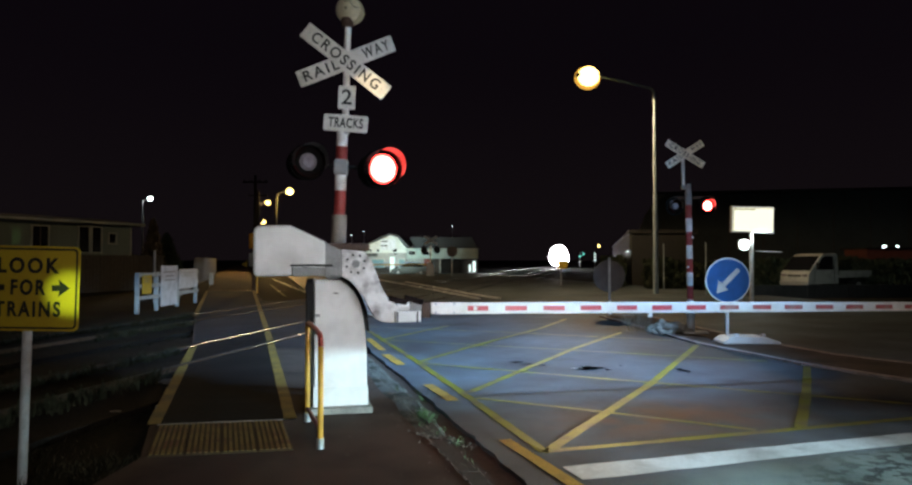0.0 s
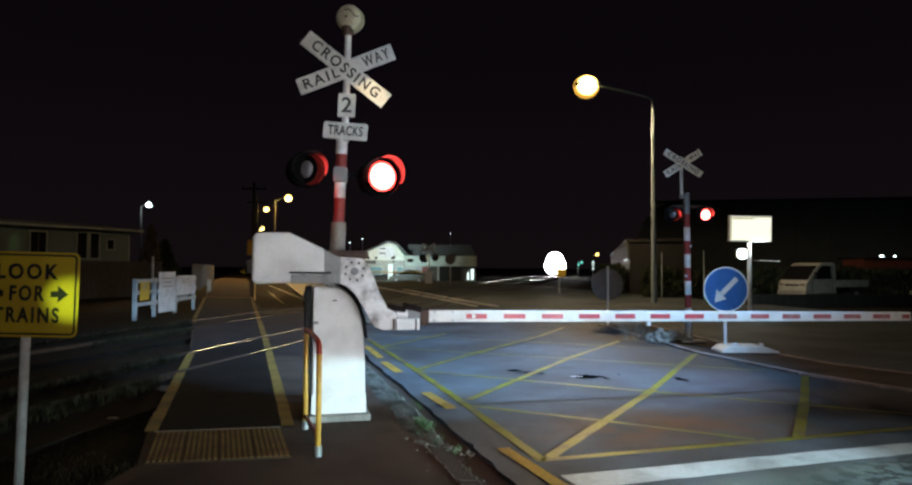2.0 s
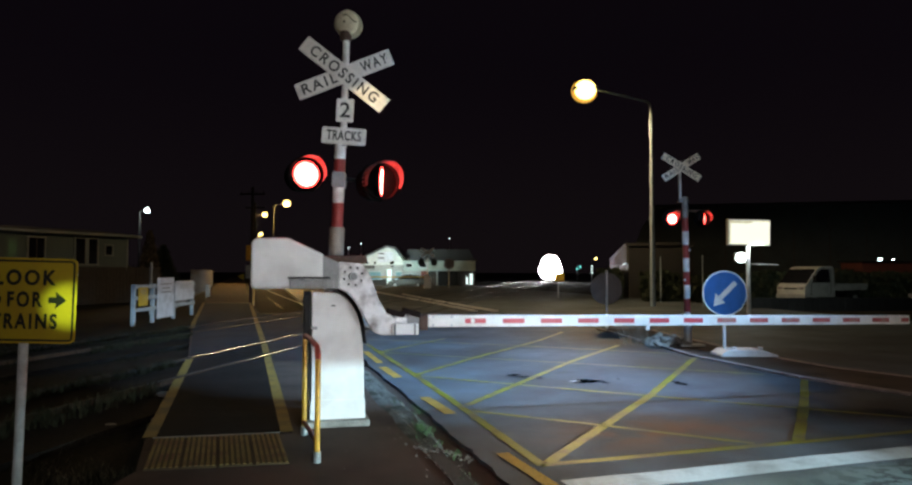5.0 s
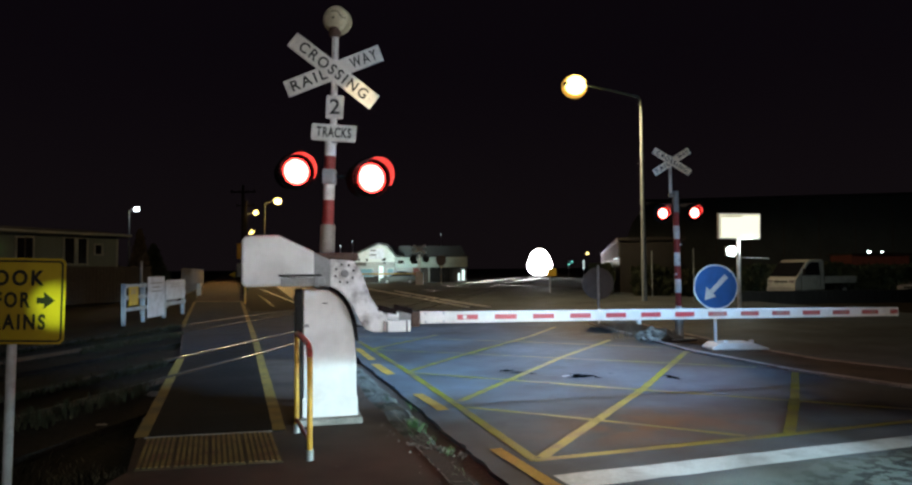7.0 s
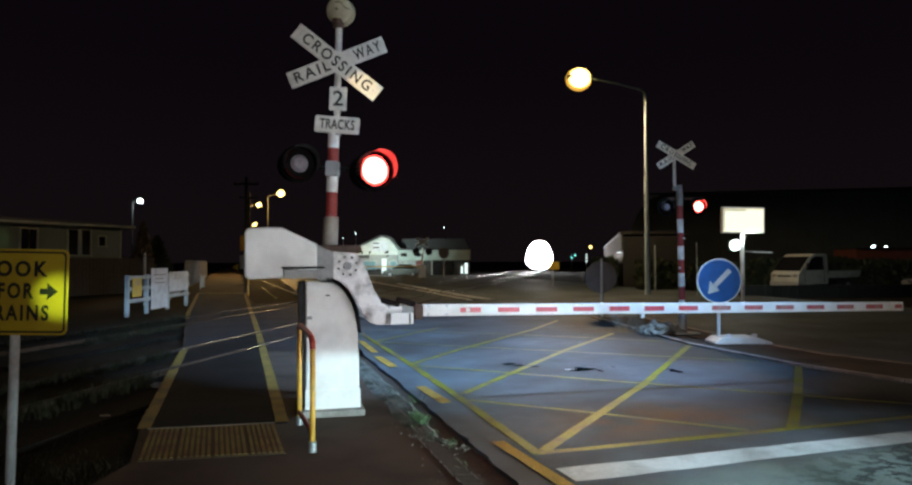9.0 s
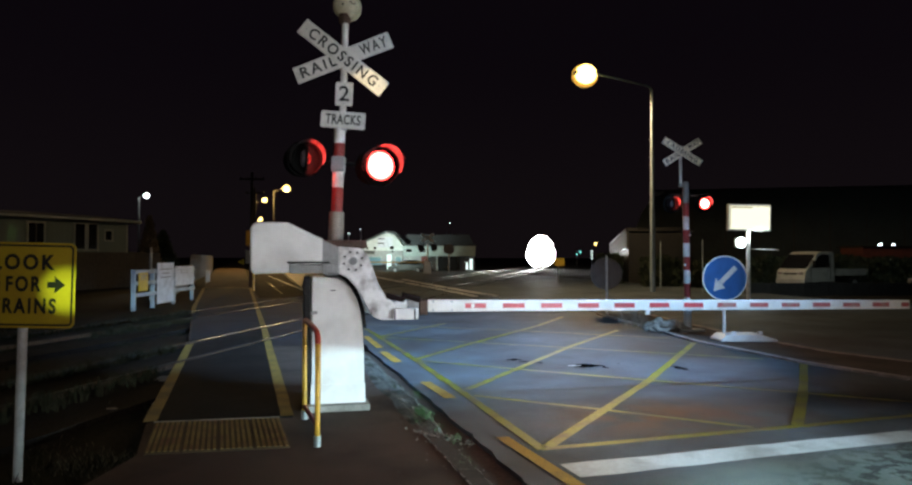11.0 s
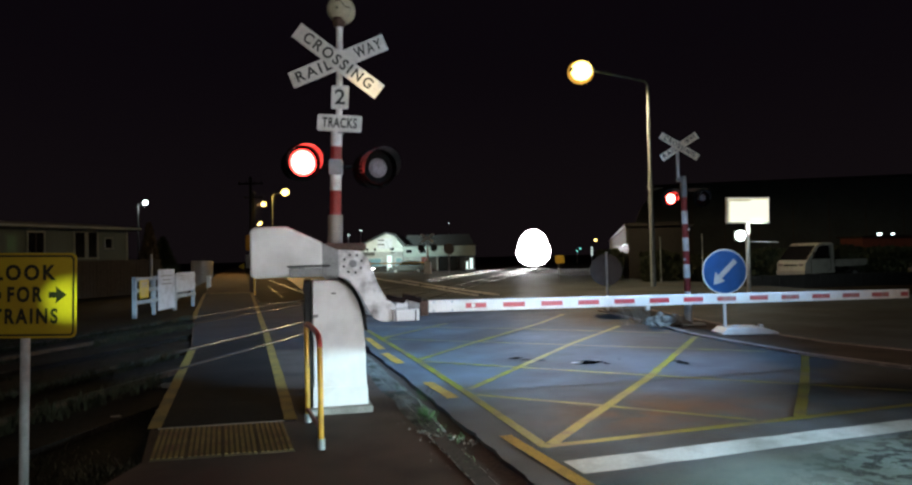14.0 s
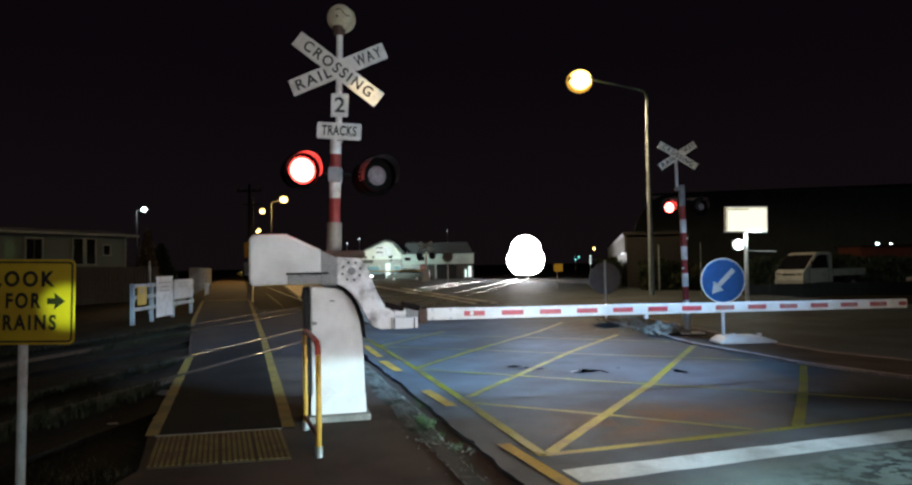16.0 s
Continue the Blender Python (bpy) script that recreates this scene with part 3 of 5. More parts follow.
for p, q, w in (((-1.77, 13.98), (-1.29, 12.2), 0.13), ((-1.19, 11.67), (-0.83, 10.52), 0.14), ((-0.36, 8.86), (-0.03, 7.84), 0.14)):
    line("edge_dash", strip(p, q, w, z=0.009), ORANGE_LINE, "short yellow dash beside the gutter")
line("edge_line", strip((0.43, 6.15), (1.02, 4.4), 0.12, z=0.009), ORANGE_LINE, "orange no-stopping line beside the gutter")
for p, q in (((-2.94, 6.74), (-4.86, 12.80)), ((-7.45, 19.8), (-8.2, 21.9)), ((-8.2, 21.9), (-12.9, 35.8))):
    line("path_line", strip(p, q, 0.13, z=0.004), PATH_LINE, "yellow edge line of the footpath")
for p, q in (((-1.67, 6.99), (-2.46, 9.62)), ((-2.46, 9.62), (-4.22, 15.46)), ((-4.22, 15.46), (-10.5, 35.8))):
    line("path_line", strip(p, q, 0.13, z=0.004), PATH_LINE, "yellow edge line of the footpath")
line("path_line", strip((-12.85, 35.75), (-10.45, 35.75), 0.30, z=0.006), YELLOW_LINE, "yellow line across the end of the path strip")
for i in range(14):
    u, v = Vector((-7.5, 30.3)).lerp(Vector((-12.0, 44.6)), (i + 0.1) / 14), Vector((-7.5, 30.3)).lerp(Vector((-12.0, 44.6)), (i + 0.5) / 14)
    line("far_dash", strip(tuple(u), tuple(v), 0.11, z=0.006), YELLOW_LINE, "short yellow dash beyond the tracks")
for i in range(4):
    y = 36 + i * 4.6
    line("far_box_line", strip((-9.0 - (y - 36) * 0.30, y), (-5.2 - (y - 36) * 0.28, y + 0.9), 0.07, z=0.006), PATH_LINE, "yellow hatch line beyond the tracks")
line("far_edge_line", strip((-6.5, 31.3), (-15.7, 58.8), 0.08, z=0.007), WHITE_LINE, "white road edge line beyond the tracks")

# patches and stains in the lane
def patch(name, c, rx, ry, turn, mat, label, seed, z=0.003, rag=0.9):
    b = bmesh.new()
    ring = []
    for k in range(28):
        a = k * math.tau / 28
        r = 1 + rag * noise.noise(Vector((math.cos(a) * (1.7 + rag) + seed, math.sin(a) * (1.7 + rag), seed)))
        v = Vector((math.cos(a) * rx * r, math.sin(a) * ry * r, 0))
        v.rotate(Euler((0, 0, radians(turn))))
        ring.append(b.verts.new((c[0] + v.x, c[1] + v.y, z)))
    b.faces.new(ring)
    return structure(name, b, mat, label)


for dx, dy, rx, ry, seed in ((0.14, 0.04, 0.12, 0.09, 21.0), (0.27, -0.12, 0.05, 0.07, 22.0), (0.02, 0.16, 0.10, 0.05, 23.0), (-0.85, 0.42, 0.10, 0.05, 24.0), (-0.62, 0.30, 0.06, 0.05, 25.0), (0.02, 0.0, 0.13, 0.08, 26.0), (0.55, 0.25, 0.03, 0.04, 27.0)):
    patch("pothole_patch", (1.93 + dx, 10.15 + dy), rx, ry, 20, HOLE, "dark broken patch in the asphalt", seed, 0.011, 1.3)
patch("pothole_patch", (1.93, 10.15), 0.15, 0.13, 20, HOLE, "dark broken patch in the asphalt", 2.0, 0.011)
patch("pothole_patch", (0.95, 10.78), 0.09, 0.09, 0, HOLE, "dark broken patch in the asphalt", 3.0, 0.011)
patch("pothole_patch", (3.28, 10.0), 0.06, 0.22, 10, HOLE, "dark broken patch in the asphalt", 4.0, 0.004)
# wet glint at the pothole, painted on as a white patch
patch("water_glint", (1.80, 10.17), 0.10, 0.03, 8, WHITE_LINE, "painted white glint beside the pothole", 8.0, 0.012)
patch("oil_stain", (5.6, 6.1), 1.0, 0.2, 18, PATCH_ASPHALT, "dark mottled wear before the stop line", 5.0, 0.002)

# ---- railway ----
GAUGE = 0.604
TRACK_A = pose(-4.34, 12.7, 0, 0, 0, -11)
TRACK_B = pose(-7.11, 20.1, 0, 0, 0, -11)
for k, (tm, lo, hi) in enumerate(((TRACK_A, -40, 420), (TRACK_B, -48, 420))):
    bed = plate([(-1.7, lo), (1.7, lo), (1.7, hi), (-1.7, hi)], -0.16, -0.06)
    bed.transform(tm)
    structure("track_bed", bed, BALLAST, "dark stone ballast under the rails")
    rail = thing("railway_track", tm, "narrow-gauge steel rails crossing the road", "railway track", "tracks")
    for x in (-GAUGE, GAUGE):
        b = block((x, (lo + hi) / 2, -0.035), (0.03, hi - lo, 0.08))
        block((x, (lo + hi) / 2, -0.10), (0.12, hi - lo, 0.03), bm=b)
        part("rail_web", b, RAIL_SIDE, rail)
        crown = [(x + 0.024 * math.sin(radians(a)), 0.0 + 0.021 * math.cos(radians(a))) for a in range(-88, 89, 8)]
        # glint set by material: polished head from start on, darkened copy before it
        start = 0.10 if x > 0 else 0.0
        part("rail_head", slab(crown, start, hi), RAIL_TOP, rail, "polished rail head")
        part("rail_head", slab(crown, lo, start - 0.002), RAIL_UNLIT, rail, "rail head darkened where no light glints")
        part("flangeway", block((x * 0.87, 6 if k == 0 else 2, -0.0), (0.055, 26, 0.012)), PATCH_ASPHALT, rail, "dark groove beside the rail")
    sleeper = block((0, 0, -0.11), (2.1, 0.2, 0.08), 0.01)
    first = part("sleeper", sleeper, TIMBER, rail)
    first.location = (0, -0.5 - (2 if k == 0 else 9), 0)
    for i in range(1, 34):
        o = first.copy()
        scene.collection.objects.link(o)
        o.location.y = first.location.y - i * 0.65


# ---- crossing gate ----
def barrier_gate():
    g = thing("barrier_gate", pose(-1.2, 7.3, 0, 0, 0, 13.5), "white railway barrier machine with its red-and-white boom lowered", "barrier")
    part("footing", block((-0.01, 0.2, 0.035), (0.64, 0.66, 0.07), 0.015), CONCRETE, g, "low concrete footing")
    body = [(-0.29, 0.07), (0.262, 0.07), (0.255, 0.60), (0.24, 0.86), (0.215, 1.04), (0.175, 1.17), (0.12, 1.27), (0.05, 1.35), (-0.02, 1.39), (-0.29, 1.40)]
    part("cabinet", slab(body, -0.02, 0.42, 0.012), WHITE_PAINT, g, "white painted steel cabinet with a curved shoulder")
    part("skirt", slab([(-0.30, 0.07), (0.27, 0.07), (0.268, 0.27), (-0.298, 0.27)], -0.035, -0.021, 0.004), WHITE_PAINT, g)
    edge = [(0.28, 0.84), (0.255, 1.05), (0.21, 1.19), (0.15, 1.30), (0.07, 1.38), (-0.02, 1.425), (-0.02, 1.40), (0.05, 1.36), (0.12, 1.28), (0.175, 1.18), (0.215, 1.05), (0.242, 0.86)]
    part("seal", slab(edge, -0.03, 0.43), BLACK, g, "black rubber seal along the curved shoulder")
    # black panel stands in for the shadow on the cabinet's left side
    part("shaded_side", block((-0.335, 0.2, 0.66), (0.07, 0.40, 1.48), 0.01), BLACK, g, "black panel for the cabinet's side in shadow")
    hook = tube([(-0.36, 0.0, 1.37), (-0.38, -0.02, 1.30), (-0.37, -0.03, 1.22), (-0.33, -0.03, 1.20)], 0.012)
    part("cable", hook, BLACK, g)
    part("latch", block((-0.27, -0.035, 1.02), (0.07, 0.02, 0.03), 0.004), GREY_PAINT, g)
    part("mark", block((-0.07, -0.021, 1.25), (0.05, 0.006, 0.012), 0.002), BLACK, g)
    part("cap", block((0.06, 0.2, 1.735), (0.46, 0.36, 0.09), 0.03), BROWN_STEEL, g, "rusty brown cap plate")
    part("machine_head", block((0.02, 0.2, 1.52), (0.36, 0.36, 0.26), 0.02), GREY_PAINT, g)
    # two counterweights with their arms, before and behind the cabinet
    cw = [(-0.90, 1.46), (-0.90, 1.90), (-0.86, 1.945), (-0.54, 1.95), (-0.18, 1.78), (-0.18, 1.45), (-0.86, 1.43)]
    neck = [(-0.20, 1.78), (-0.03, 1.70), (-0.03, 1.43), (-0.20, 1.45)]
    arm = [(-0.03, 1.71), (0.20, 1.69), (0.28, 1.60), (0.33, 1.47), (0.38, 1.33), (0.46, 1.19), (0.56, 1.12), (0.56, 0.945), (0.42, 0.945), (0.33, 0.98), (0.26, 1.08), (0.18, 1.24), (0.08, 1.38), (-0.03, 1.43)]
    for y, d in ((-0.24, 0.13), (0.50, 0.13)):
        part("counterweight", slab(cw, y, y + d, 0.025), WHITE_PAINT, g, "white counterweight block")
        part("counterweight_neck", slab(neck, y + 0.005, y + d - 0.005, 0.006), GREY_PAINT, g)
        a = part("boom_arm", slab(arm, y + 0.02, y + d - 0.03, 0.012), CAST, g, "weathered white cast arm")
        part("pivot", disc((0.115, 1.56), 0.04, y - 0.03, y + 0.03, 20), GREY_PAINT, a)
        for k in range(8):
            w = k * math.tau / 8 + 0.3
            part("bolt", disc((0.115 + 0.095 * math.cos(w), 1.56 + 0.095 * math.sin(w)), 0.013, y + 0.005, y + 0.03, 8), BLACK, a)
    part("slide_plate", block((-0.30, -0.25, 1.48), (0.44, 0.03, 0.09), 0.01), GREY_PAINT, g)
    part("slide_bar", block((-0.33, -0.265, 1.545), (0.42, 0.05, 0.018), 0.004), BLACK, g, "black slide bar")
    part("bracket", block((-0.17, -0.265, 1.49), (0.05, 0.03, 0.13), 0.006), GREY_PAINT, g)
    part("bracket", block((-0.40, -0.27, 1.535), (0.06, 0.04, 0.035), 0.006), GREY_PAINT, g)
    part("boom_socket", block((0.66, -0.19, 1.008), (0.27, 0.17, 0.115), 0.008), WHITE_PAINT, g, "white boom socket")
    part("socket_strap", block((0.755, -0.28, 1.008), (0.012, 0.012, 0.11), 0.002), BLACK, g)
    part("socket_strap", block((0.545, -0.28, 1.008), (0.012, 0.012, 0.11), 0.002), BLACK, g)
    part("drum", rod((0.56, -0.19, 1.11), (0.68, -0.19, 1.11), 0.045, seg=20), WHITE_PAINT, g)
    part("mount", block((0.75, -0.15, 1.10), (0.13, 0.10, 0.10), 0.01), GREY_PAINT, g)
    for x, z in ((0.56, 1.175), (0.73, 1.18)):
        part("clamp", block((0, 0, 0), (0.20, 0.10, 0.06), 0.01, pose(x, -0.18, z, 0, 16, 0)), DARK_RED, g, "dark clamp block")
    part("coupling", block((0.86, -0.19, 1.07), (0.09, 0.06, 0.16), 0.012), BROWN_STEEL, g, "rusty coupling")
    # the boom droops a little towards its tip
    x0, x1 = 0.907, 7.14
    def mid(x):
        return 1.088 - 0.078 * (x - x0) / (x1 - x0)
    shape = [(x0, mid(x0) - 0.064), (x1, mid(x1) - 0.056), (x1, mid(x1) + 0.056), (x0, mid(x0) + 0.064)]
    boom = part("boom", slab(shape, -0.225, -0.175, 0.006), SIGN_WHITE, g, "white boom with red reflective strips")
    for k in range(-1, 13):
        a = 1.728 + 0.4398 * k
        e = min(a + 0.25, x1 - 0.02)
        if k == -1:
            a += 0.02
        part("red_strip", slab([(a, mid(a) - 0.026), (e, mid(e) - 0.026), (e, mid(e) + 0.026), (a, mid(a) + 0.026)], -0.229, -0.2255), RED_REFLECT if k < 6 else RED_WORN, boom)
    part("worn_spot", disc((1.392, mid(1.392)), 0.023, -0.2325, -0.2295, 14), SIGN_WHITE, boom, "worn white spot on the first red strip")
    for x in (0.96, 1.16):
        for z in (-0.045, 0.045):
            part("rivet", disc((x, mid(x) + z), 0.014, -0.232, -0.2255, 8), GALV, boom)
    part("tip_lamp", block((3.47, -0.2, mid(3.4) - 0.085), (0.05, 0.04, 0.05), 0.008), WHITE_PAINT, boom)
    return g


barrier_gate()


# ---- crossing signals ----
LAMP_LENSES = []


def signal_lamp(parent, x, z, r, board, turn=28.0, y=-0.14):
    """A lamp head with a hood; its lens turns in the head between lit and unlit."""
    m = pose(x, y, z, 0, 0, turn)
    head = disc((0, 0), board, 0.02, 0.035, 36)
    head.transform(m)
    head2 = part("lamp_head", head, LAMP_BLACK, parent, "black round target board")
    can = rod((0, 0.02 - r * 0.5, 0), (0, 0.03 + r * 1.25, 0), r * 1.2, r * 1.15, 28, None, False)
    bmesh.ops.solidify(can, geom=can.faces[:], thickness=0.008)
    can.transform(m)
    part("lamp_can", can, LAMP_BLACK, head2)
    back = disc((0, 0), r * 1.2, 0.03 + r * 1.25, 0.04 + r * 1.25, 28)
    back.transform(m)
    part("lamp_back", back, LAMP_BLACK, head2)
    hood = bmesh.new()
    rows = []
    for i in range(17):
        a = radians(-20 + i * 220 / 16)
        d = 0.35 + 0.65 * math.sin(math.pi * i / 16)
        rows.append([hood.verts.new((math.cos(a) * r * 1.24, yy, math.sin(a) * r * 1.24)) for yy in (0.02, -r * 0.4 - d * r * 1.1)])
    for p, q in zip(rows, rows[1:]):
        hood.faces.new((p[0], q[0], q[1], p[1]))
    bmesh.ops.solidify(hood, geom=hood.faces[:], thickness=0.006)
    hood.normal_update()
    for f in hood.faces:
        c = f.calc_center_median()
        f.material_index = 1 if f.normal.x * c.x + f.normal.z * c.z < -0.3 * math.hypot(c.x, c.z) else 0
    hood.transform(m)
    part("hood", hood, (HOOD_BLACK, HOOD_GLARE), head2, "black lamp hood, its inside greyed to stand in for glare")
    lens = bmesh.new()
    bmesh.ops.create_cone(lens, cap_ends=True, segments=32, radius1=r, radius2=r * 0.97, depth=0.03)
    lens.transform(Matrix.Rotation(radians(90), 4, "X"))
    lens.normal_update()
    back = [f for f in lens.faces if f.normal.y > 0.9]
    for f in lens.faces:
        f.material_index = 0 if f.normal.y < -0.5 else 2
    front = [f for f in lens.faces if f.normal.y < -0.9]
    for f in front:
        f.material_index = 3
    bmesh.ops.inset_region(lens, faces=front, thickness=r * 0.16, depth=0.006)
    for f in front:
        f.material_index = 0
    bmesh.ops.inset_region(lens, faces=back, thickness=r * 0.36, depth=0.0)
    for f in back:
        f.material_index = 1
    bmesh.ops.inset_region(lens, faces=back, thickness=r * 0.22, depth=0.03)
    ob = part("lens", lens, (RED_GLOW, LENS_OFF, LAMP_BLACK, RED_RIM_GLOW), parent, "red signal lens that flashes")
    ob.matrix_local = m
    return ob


def crossbuck(parent, c, size, down, up, y, face=SIGN_WHITE):
    """Two crossed white blades that read RAILWAY CROSSING."""
    w = size * 0.163
    for turn, words, yy in ((up, (("RAIL", -0.25), ("WAY", 0.31)), y + 0.012), (-down, (("CROSSING", 0.0),), y)):
        m = pose(c[0], yy, c[1], 0, -turn, 0)
        b = block((0, 0, 0), (size if turn < 0 else size * 0.975, 0.01, w), 0.003)
        b.transform(m)
        blade = part("blade", b, face, parent, "white blade with black letters")
        for word, x in words:
            lettering(word, size * 0.142, blade, m @ pose(x * size, -0.0065, 0), width=size * {"CROSSING": 0.80, "RAIL": 0.36, "WAY": 0.27}[word], bold=0.0020)
        for x in (-0.44, 0.44):
            bolt = disc((x * size, 0), 0.009, -0.010, -0.005, 8)
            bolt.transform(m)
            part("blade_bolt", bolt, GALV, blade)


def striped_mast(parent, r, bands, x=0.0):
    for z0, z1, mat in bands:
        part("mast_band", rod((x, 0, z0), (x, 0, z1), r, seg=20), mat, parent)


def near_signal():
    s = thing("crossing_signal", pose(-1.36, 7.64, 0, 0, 1.8, 0), "striped crossing signal mast with bell, crossbuck and red lamps", "railway signal")
    part("mast", rod((0, 0, 0), (0, 0, 2.10), 0.083, seg=20), MAST_BROWN, s, "weathered brown-grey lower mast tube")
    striped_mast(s, 0.062, ((2.10, 2.37, MAST_RED), (2.37, 2.55, MAST_WHITE), (2.70, 2.86, MAST_RED), (2.86, 3.02, MAST_WHITE)))
    part("lamp_bracket", block((0, 0, 2.63), (0.14, 0.15, 0.17), 0.015), GREY_PAINT, s)
    part("upper_pipe", rod((0.03, 0, 3.02), (0.02, 0, 4.2), 0.036, seg=16), MAST_WHITE, s)
    part("pipe_collar", rod((0.02, 0, 3.0), (0.02, 0, 3.07), 0.058, 0.05, 18), GREY_PAINT, s)
    part("cross_arm", rod((-0.40, 0.06, 2.66), (0.48, 0.06, 2.63), 0.022), BLACK, s)
    # both lenses are oversize: the lamps' glare is built into their discs
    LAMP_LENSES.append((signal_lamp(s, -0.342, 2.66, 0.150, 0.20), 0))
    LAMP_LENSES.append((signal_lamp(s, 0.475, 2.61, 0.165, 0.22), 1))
    crossbuck(s, (0.02, 3.80), 1.155, 36.5, 23.2, -0.075, SIGN_DULL)
    m = pose(0.045, -0.06, 3.40, 0, 0.5, 0)
    b = rounded(0.19, 0.26, 0.012, -0.004, 0.004)
    b.transform(m)
    p = part("number_plate", b, SIGN_DULL, s, "small white plate with a black 2")
    lettering("2", 0.235, p, m @ pose(0, -0.0055, -0.005), width=0.115, bold=0.0014)
    for z in (0.105, -0.105):
        part("plate_bolt", disc((0.045, 3.40 + z), 0.008, -0.069, -0.0645, 8), GALV, p)
    m = pose(0.043, -0.06, 3.112, 0, 2.4, 0)
    b = rounded(0.49, 0.185, 0.022, -0.004, 0.004)
    b.transform(m)
    p = part("tracks_plate", b, SIGN_DULL, s, "white plate that reads TRACKS")
    lettering("TRACKS", 0.150, p, m @ pose(0, -0.0055, 0), width=0.385, bold=0.0026, spacing=1.1)
    # bell
    part("bell_post", rod((0.01, 0, 4.2), (0.01, 0, 4.3), 0.055, 0.07, 16), BROWN_STEEL, s)
    # the gong leans a little to one side over its dark mechanism box
    bm = pose(0.015, -0.02, 4.40, 6, 0, -12)
    prof = [(0.0, -0.062), (0.035, -0.060), (0.075, -0.052), (0.110, -0.038), (0.133, -0.018), (0.140, 0.0), (0.136, 0.008)]
    gong = bmesh.new()
    rings = [[gong.verts.new((r * math.cos(k * math.tau / 36), y, r * math.sin(k * math.tau / 36))) for k in range(36)] for r, y in prof[1:]]
    tip = gong.verts.new((0, prof[0][1], 0))
    for k in range(36):
        gong.faces.new((tip, rings[0][k], rings[0][(k + 1) % 36]))
        for p, q in zip(rings, rings[1:]):
            gong.faces.new((p[k], q[k], q[(k + 1) % 36], p[(k + 1) % 36]))
    bmesh.ops.recalc_face_normals(gong, faces=gong.faces[:])
    gong.transform(bm)
    bell = part("bell_gong", gong, CREAM, s, "cream domed bell gong", True)
    rim = tube([(0.141 * math.cos(a * math.tau / 32), 0.004, 0.141 * math.sin(a * math.tau / 32)) for a in range(33)], 0.007, 8)
    rim.transform(bm)
    part("bell_rim", rim, CREAM, bell, "rolled cream rim", True)
    box = rod((0, 0.012, 0), (0, 0.10, 0), 0.128, 0.105, 28)
    box.transform(bm)
    part("bell_box", box, GREY_PAINT, s, "grey mechanism box behind the gong")
    ring = rod((0, 0.085, 0), (0, 0.11, 0), 0.148, 0.140, 32)
    ring.transform(bm @ pose(0.012, 0, -0.012))
    part("bell_guard", ring, CREAM, s, "cream guard ring")
    nut = disc((0, 0), 0.012, -0.075, -0.058, 8)
    nut.transform(bm)
    part("bell_nut", nut, BLACK, bell)
    wire = tube([(-0.02, -0.066, 0.070), (0.02, -0.067, 0.078), (0.055, -0.062, 0.062), (0.075, -0.058, 0.028), (0.105, -0.046, 0.0), (0.135, -0.03, 0.004)], 0.005, 6)
    wire.transform(bm)
    part("bell_wire", wire, BLACK, bell, "thin dark wire over the gong")
    part("bell_knuckle", rod((0.01, 0, 4.215), (0.015, 0, 4.265), 0.066, 0.072, 16), BROWN_STEEL, s, "rusty pipe collar")
    return s


def far_signal():
    s = thing("crossing_signal", pose(5.05, 14.86, 0.025, 0, -0.6, 0), "red-and-white signal mast with crossbuck on the island", "railway signal")
    part("base_tube", rod((0, 0, 0.02), (0, 0, 0.44), 0.085, seg=20), GALV, s, "pale metal base tube")
    part("base_plate", block((0.06, -0.02, 0.02), (0.52, 0.34, 0.04), 0.008), GALV, s, "pale base plate")
    bands = [(0.44 + 0.29 * i, 0.44 + 0.29 * (i + 1), (MAST_WHITE, MAST_RED)[i % 2]) for i in range(8)]
    striped_mast(s, 0.066, bands + [(2.76, 3.22, GREY_PAINT)])
    part("upper_pipe", rod((-0.10, 0, 3.1), (-0.10, 0, 4.0), 0.032, seg=12), MAST_WHITE, s)
    part("pipe_clamp", block((-0.05, 0, 3.14), (0.18, 0.10, 0.08), 0.01), GREY_PAINT, s)
    part("cross_arm", block((0.12, 0.05, 2.92), (0.9, 0.05, 0.06), 0.008), BROWN_STEEL, s)
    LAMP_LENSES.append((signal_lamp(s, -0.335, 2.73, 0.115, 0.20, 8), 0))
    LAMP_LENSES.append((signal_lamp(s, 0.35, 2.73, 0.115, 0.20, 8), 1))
    for x, z in ((0.055, 2.06), (-0.06, 1.80), (-0.06, 1.42)):
        part("reflector", disc((x, z), 0.024, -0.078, -0.066, 12), BOARD_WHITE, s, "small white reflector")
    crossbuck(s, (-0.07, 3.86), 0.95, 33.0, 32.0, -0.05, SIGN_CREAM)
    return s


near_signal()
far_signal()


